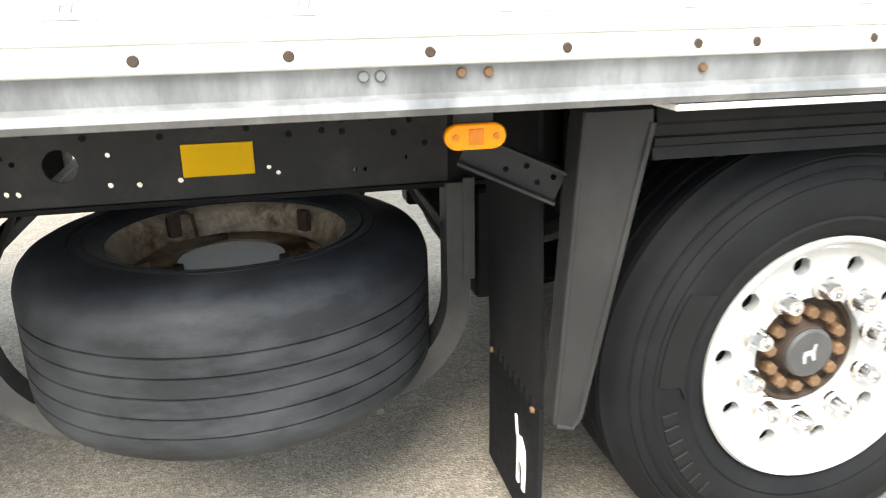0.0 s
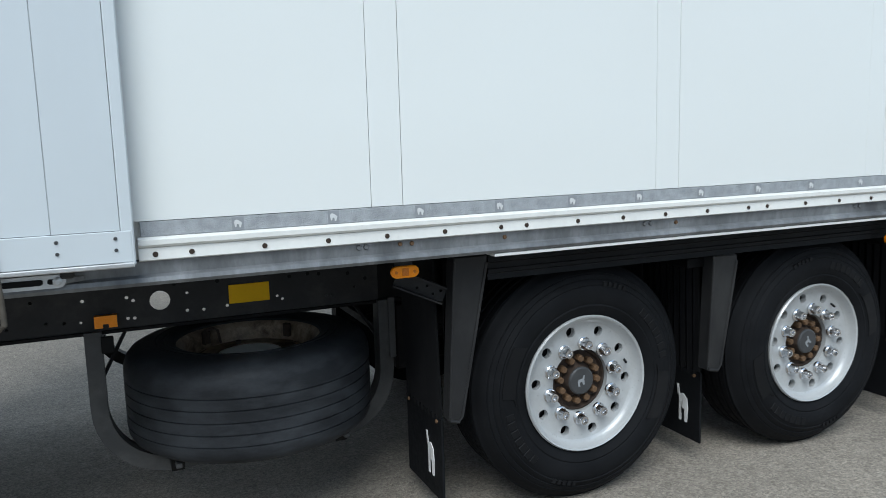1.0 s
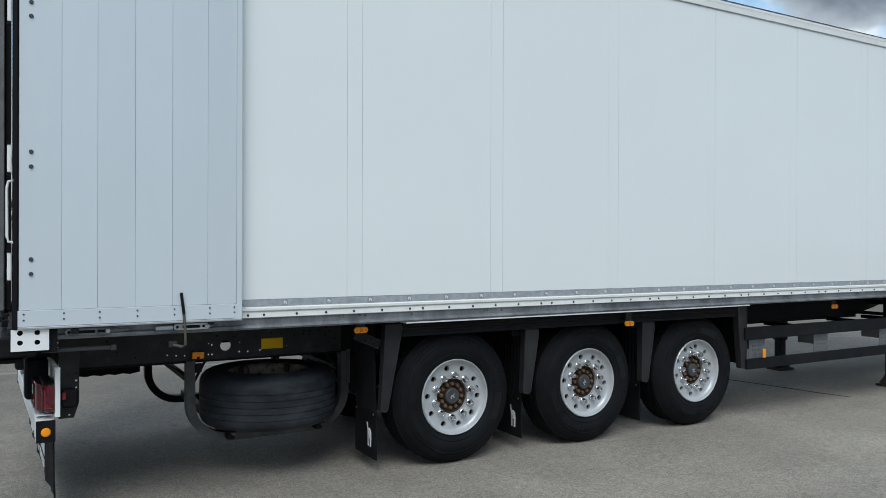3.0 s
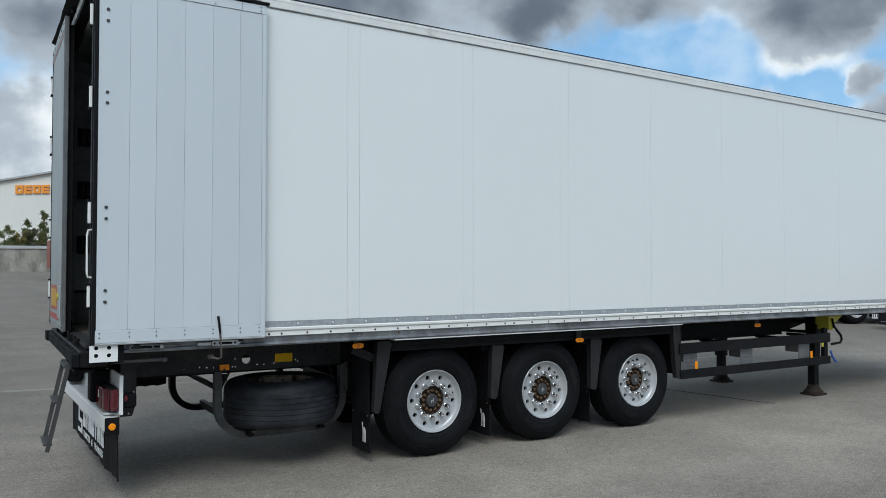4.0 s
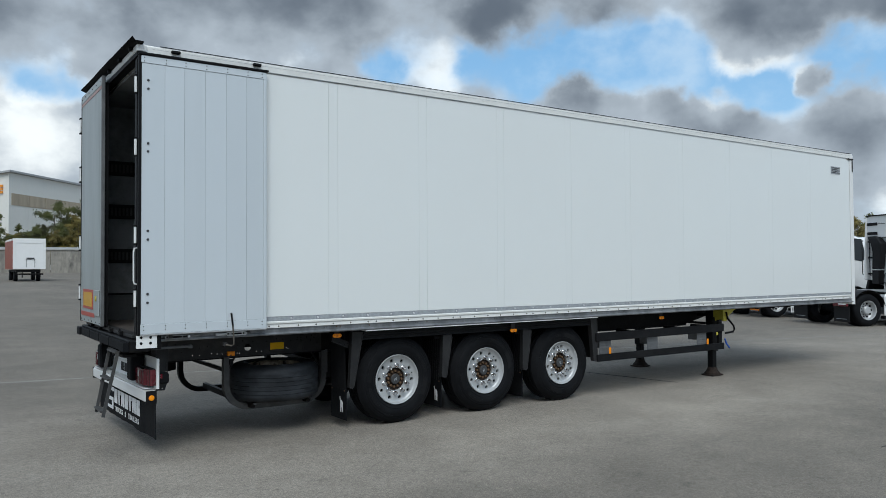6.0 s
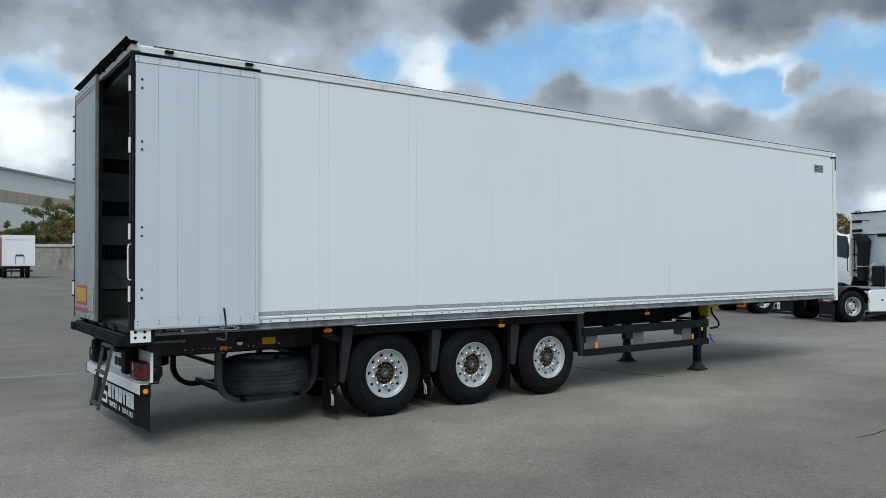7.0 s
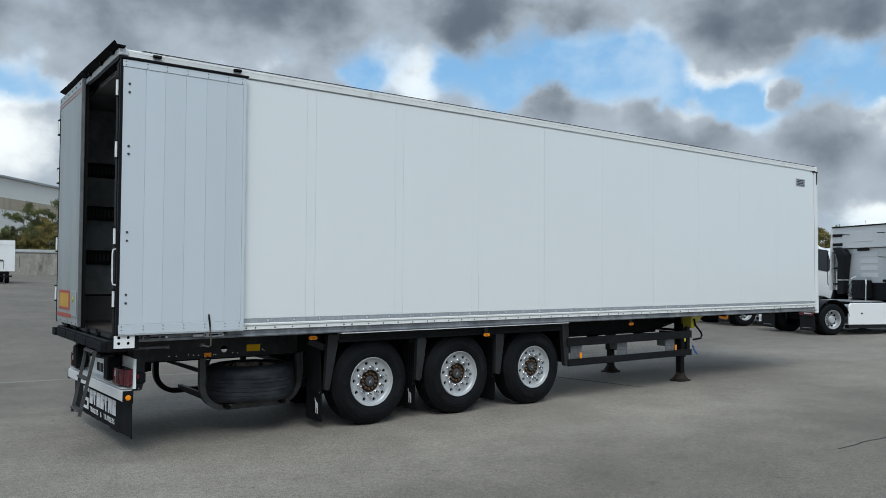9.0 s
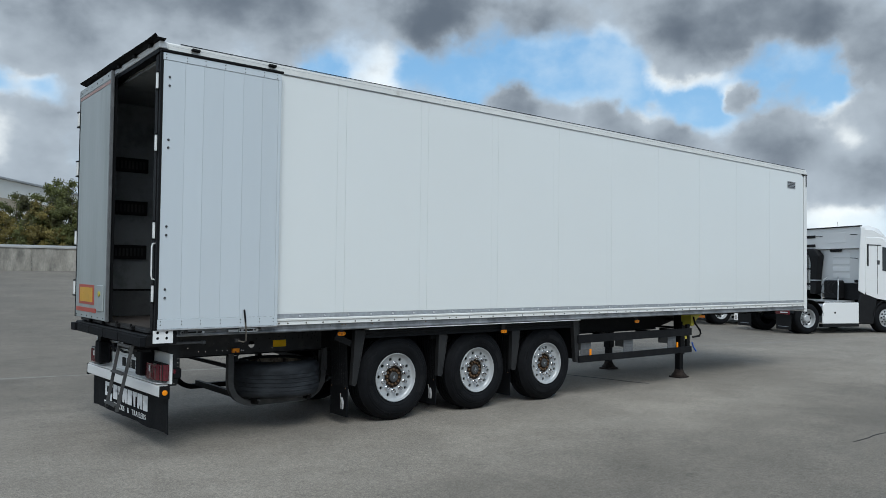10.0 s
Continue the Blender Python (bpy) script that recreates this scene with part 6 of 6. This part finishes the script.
        part("air_hose", tube([(2.04, y, 1.7), (1.9, y, 1.6), (1.86, y + 0.02, 1.35), (2.0, y, 1.25)], 0.014, 7), CAB_BLACK, t)
    part("intake_strap", boxes((2.05, 2.33, 0.56, 0.90, 1.72, 1.76), bevel=0.006), ALU, t)
    part("grab_rail", tube([(2.20, 1.02, 2.72), (2.14, 1.03, 2.70), (2.14, 1.03, 1.55), (2.20, 1.02, 1.52)], 0.016, 8), CAB_BLACK, t, "black grab rail at the cab back")
    for z in (2.70, 2.15, 1.60):
        part("rail_mount", boxes((2.12, 2.33, 0.95, 1.10, z - 0.03, z + 0.03), bevel=0.008), CAB_BLACK, t)
    part("catwalk", boxes((1.0, 2.3, -0.9, 0.9, 1.03, 1.07), bevel=0.006), ALU, t, "aluminium catwalk plate")
    part("engine_block", boxes((2.45, 3.9, -0.75, 0.75, 0.55, 1.10), bevel=0.05), CAB_BLACK, t)
    part("grab_rail", tube([(2.0, 1.16, 2.75), (1.97, 1.18, 2.7), (1.97, 1.18, 1.6), (2.0, 1.16, 1.55)], 0.014, 8), CAB_BLACK, t)
    part("roof_aerial", tube([(3.2, 0.7, roof - 0.1), (3.17, 0.7, roof + 0.25)], 0.006, 6), CAB_BLACK, t)
    return t


tractor("white sleeper-cab tractor unit parked without a trailer", (22.82, 5.50, 0), -21.0, 3.60, RIM_PAINT)
tb = tractor("white tractor unit with rounded cab parked in the row", (24.32, 9.50, 0.02), -21.0, 3.30, ALU)
part("orange_board", boxes((-0.745, -0.73, -1.22, -0.70, 0.255, 0.50), bevel=0.002), AMBER_DARK, tb, "orange marker board")
part("side_plate", boxes((0.52, 0.76, -1.31, -1.295, 0.17, 0.46), bevel=0.004), WHITE_FILM, tb, "white plate with dark bars")
for k in range(3):
    part("plate_bar", boxes((0.55 + 0.07 * k, 0.58 + 0.07 * k, -1.3135, -1.3105, 0.21, 0.36)), HUB_GREY, tb)

# ---- far left: box trailer, boundary wall, hall, trees ----
def spot(azimuth, distance):
    a = radians(azimuth)
    return -1.6 + distance * math.sin(a), -7.5 + distance * math.cos(a)


bx, by = spot(5.68, 72)
bz = yard_height(by)
small = empty("box_trailer", (bx, by, bz), "small white and red box trailer parked in front of the wall", "trailer", rz=0.5)
part("box_body", boxes((-1.15, 1.25, 0.0, 6.4, 1.02, 3.58), bevel=0.03), WHITE_PAINT, small)
part("red_side", boxes((-1.175, -1.152, 0.15, 6.3, 1.02, 3.40)), RED_SIDE, small, "faded red side sheet")
part("rear_frame", boxes((-1.16, 1.26, -0.03, -0.002, 3.20, 3.58), (-1.16, -0.98, -0.03, -0.002, 1.02, 3.199), (1.12, 1.26, -0.03, -0.002, 1.02, 3.199), bevel=0.01), WHITE_PAINT, small)
part("rear_lock", boxes((-0.16, 0.42, -0.05, -0.032, 1.85, 1.98), (-0.2, -0.17, -0.05, -0.032, 1.2, 1.9), (0.43, 0.46, -0.05, -0.032, 1.2, 1.9)), HUB_GREY, small)
part("chassis", boxes((-0.9, 0.9, 0.1, 6.2, 0.78, 1.0), (-1.1, 1.1, 0.0, 0.12, 0.55, 0.68), (-0.5, -0.42, 0.0, 0.1, 0.3, 0.8), bevel=0.02), BLACK_STEEL, small)
for sx in (-1, 1):
    for y in (1.2, 4.6):
        part("wheel", lathe([(0, -0.14), (0.38, -0.14), (0.44, -0.08), (0.44, 0.08), (0.38, 0.14), (0, 0.14)], 28, Matrix.Translation((sx * 0.85, y, 0.44)) @ Matrix.Rotation(radians(90), 4, "Y")), RUBBER, small)

# boundary wall of cast bays with a coping
wx, wy = spot(7.0, 108)
boundary = empty("boundary_wall", (wx, wy, yard_height(wy) - 0.02), "stained grey concrete boundary wall with a coping", "wall", rz=-6)
for k in range(-11, 12):
    part("wall_bay", boxes((k * 6.0 + 0.02, k * 6.0 + 5.98, 0, 0.35, 0, 2.85)), CONCRETE_WALL, boundary)
part("coping", boxes((-66, 72, -0.12, 0.45, 2.852, 3.05), bevel=0.02), COPING, boundary, "pale coping")
part("wall_rail", boxes((-66, 72, 0.10, 0.16, 3.052, 3.25)), ROOF, boundary)

# hall with a shallow gable; its nearest corner faces the yard
cx, cy = spot(4.55, 132)
hall = empty("industrial_hall", (cx, cy, 1.6), "pale clad industrial hall with a brown window band and orange sign", "building", rz=math.degrees(math.atan2(30, 24)))
H, L, Wd = 15.0, 70.0, 46.0
gable = [(0, 0), (Wd, 0), (Wd, H - 6.2), (0, H)]
part("long_wall", boxes((0, L, 0, 0.3, 0, H)), CLADDING, hall)
part("gable_wall", prism([(p[0] + 0.31, p[1]) for p in gable], 0.0, 0.3, "x"), CLADDING, hall)
part("back_wall", prism([(p[0] + 0.31, p[1]) for p in gable], L - 0.3, L, "x"), CLADDING, hall)
part("far_wall", boxes((0, L, Wd + 0.32, Wd + 0.6, 0, H - 6.2)), CLADDING, hall)
part("roof", prism([(-0.5, H + 0.02), (Wd + 0.9, H - 6.3), (Wd + 0.9, H - 6.05), (-0.5, H + 0.30)], -0.5, L + 0.5, "x"), ROOF, hall, "grey roof edge")
for k in range(16):
    part("window_band", boxes((0.6 + k * 4.3, 0.6 + k * 4.3 + 4.2, -0.06, -0.005, H - 4.9, H - 3.1)), BAND, hall)
    if k < 15:
        part("wall_seam", boxes((k * 4.3 + 4.85, k * 4.3 + 4.90, -0.04, -0.002, 0.5, H - 5.0)), CLADDING, hall)
x = 0.9
for k in range(4):
    w = 1.25
    bm = bmesh.new()
    for a, b, c, d in ((0, 1, .72, 1), (0, 1, 0, .28), (0, .30, .28, .72), (.70, 1, .28, .72)) if k % 2 else ((0, 1, .74, 1), (0, 1, .40, .60), (0, 1, 0, .26), (.68, 1, .26, .40), (.68, 1, .60, .74)):
        box(bm, -0.22, -0.01, x + a * w, x + b * w, H - 3.2 + c * 1.3, H - 3.2 + d * 1.3)
    part("sign_shape", bm, SIGN, hall, "orange block shape on the gable")
    x += w + 0.22


def tree(name, label, height, spread, leaf_mat, seed, leaves, leaf=0.24, low=0.18, conifer=False):
    """Tapered trunk with limbs and a crown of small leaf clumps with gaps."""
    rnd = random.Random(seed)
    t = empty(name, (0, 0, -50), label, "tree", "trees behind the wall")
    bm = bmesh.new()
    rod(bm, (0, 0, 0), (0.1, 0, height * 0.5), height * 0.018, 8, height * 0.011)
    rod(bm, (0.1, 0, height * 0.5), (0, 0.1, height * 0.93), height * 0.011, 7, 0.02)
    ends = []
    for i in range(22):
        f = low + (0.92 - low) * (i + rnd.random()) / 22
        a = rnd.uniform(0, 2 * math.pi)
        reach = spread * ((1.05 - f) if conifer else math.sin(math.pi * min(1, 0.15 + f * 0.85)) ** 0.7) * rnd.uniform(0.55, 1.05)
        p0 = Vector((0.05, 0.02, f * height))
        p1 = p0 + Vector((math.cos(a) * reach, math.sin(a) * reach, height * (0.02 if conifer else rnd.uniform(0.05, 0.14))))
        rod(bm, p0, p1, height * 0.006 * (1.1 - f), 5, 0.008)
        for k in range(6):
            ends.append((p0.lerp(p1, rnd.uniform(0.35, 1.05)), rnd.uniform(0.35, 0.8) * (0.4 + 0.6 * (1 - f)) * spread * 0.42))
    part("trunk", bm, BARK, t, "brown trunk and limbs")
    verts, faces = [], []
    for i in range(leaves):
        c, r = ends[rnd.randrange(len(ends))]
        d = Vector((rnd.gauss(0, 1), rnd.gauss(0, 1), rnd.gauss(0, 0.75))) * r * 0.62
        q = Euler((rnd.uniform(0, 6.3), rnd.uniform(0, 6.3), rnd.uniform(0, 6.3))).to_matrix()
        s = leaf * rnd.uniform(0.5, 1.2)
        n = len(verts)
        for u, v in ((-0.5, 0), (-0.1, -0.32), (0.5, 0), (0.1, 0.34)):
            verts.append(tuple(c + d + q @ Vector((u * s, v * s, 0.08 * s * (u * u)))))
        faces.append((n, n + 1, n + 2, n + 3))
    me = bpy.data.meshes.new("crown")
    me.from_pydata(verts, [], faces)
    me.materials.append(leaf_mat)
    cr = new("crown", me)
    cr.parent = t
    tagged(cr, "loose green crown of small leaves")
    return t


kinds = [tree("tree", "broad green tree behind the boundary wall", 9.5, 3.4, LEAF, 5, 9500),
         tree("tree", "yellowing tree behind the boundary wall", 8.0, 3.0, LEAF_AUTUMN, 6, 7500),
         tree("young_tree", "slim young tree in front of the hall", 8.5, 1.9, LEAF, 7, 2600, 0.26, 0.12, True),
         tree("tree", "dark green tree behind the boundary wall", 9.0, 2.6, LEAF_DARK, 9, 6500)]


def plant(kind, azimuth, distance, turn, size=1.0, sink=0.0):
    x, y = spot(azimuth, distance)
    t = copy_thing(kinds[kind], pose(x, y, yard_height(y) - 0.05 - sink, 0, 0, turn) @ Matrix.Diagonal((size, size, size, 1)))
    return t


rnd = random.Random(3)
for az, d, k, s in ((3.95, 116, 2, 1.0), (2.4, 118, 1, 0.55), (4.7, 120, 1, 0.62), (3.3, 118, 0, 0.5), (5.6, 119, 3, 0.62), (6.6, 117, 1, 0.72), (7.2, 116, 0, 0.95), (7.9, 119, 3, 0.90), (8.7, 115, 1, 0.92), (9.3, 118, 0, 1.02),
                    (9.9, 116, 3, 1.12), (10.6, 115, 1, 1.08), (11.2, 117, 0, 1.22), (11.9, 116, 3, 1.10), (12.5, 115, 0, 1.20), (13.2, 117, 1, 1.15), (13.9, 116, 3, 1.2), (14.8, 117, 0, 1.2), (0.9, 118, 0, 0.6),
                    (10.3, 113, 1, 0.70), (11.6, 113, 1, 0.66), (12.9, 113, 0, 0.72), (9.4, 113, 0, 0.55), (8.2, 113, 1, 0.66), (5.0, 116, 1, 0.5),
                    (1.7, 113, 0, 0.58), (2.6, 113, 1, 0.62), (3.3, 113, 3, 0.62), (4.1, 113, 0, 0.56), (4.8, 113, 1, 0.60), (5.4, 113, 3, 0.58), (6.0, 113, 0, 0.62), (6.6, 113, 3, 0.70), (7.1, 113, 1, 0.66), (3.0, 115, 2, 0.85), (5.1, 115, 2, 0.8),
                    (61.9, 90, 1, 0.72), (62.9, 92, 1, 0.80), (63.8, 95, 0, 0.7), (58.5, 96, 0, 0.75), (66.0, 105, 0, 0.6), (70.0, 110, 1, 0.6)):
    plant(k, az, d, rnd.uniform(0, 360), s)
for k in kinds:
    for o in list(k.children_recursive) + [k]:
        bpy.data.objects.remove(o)
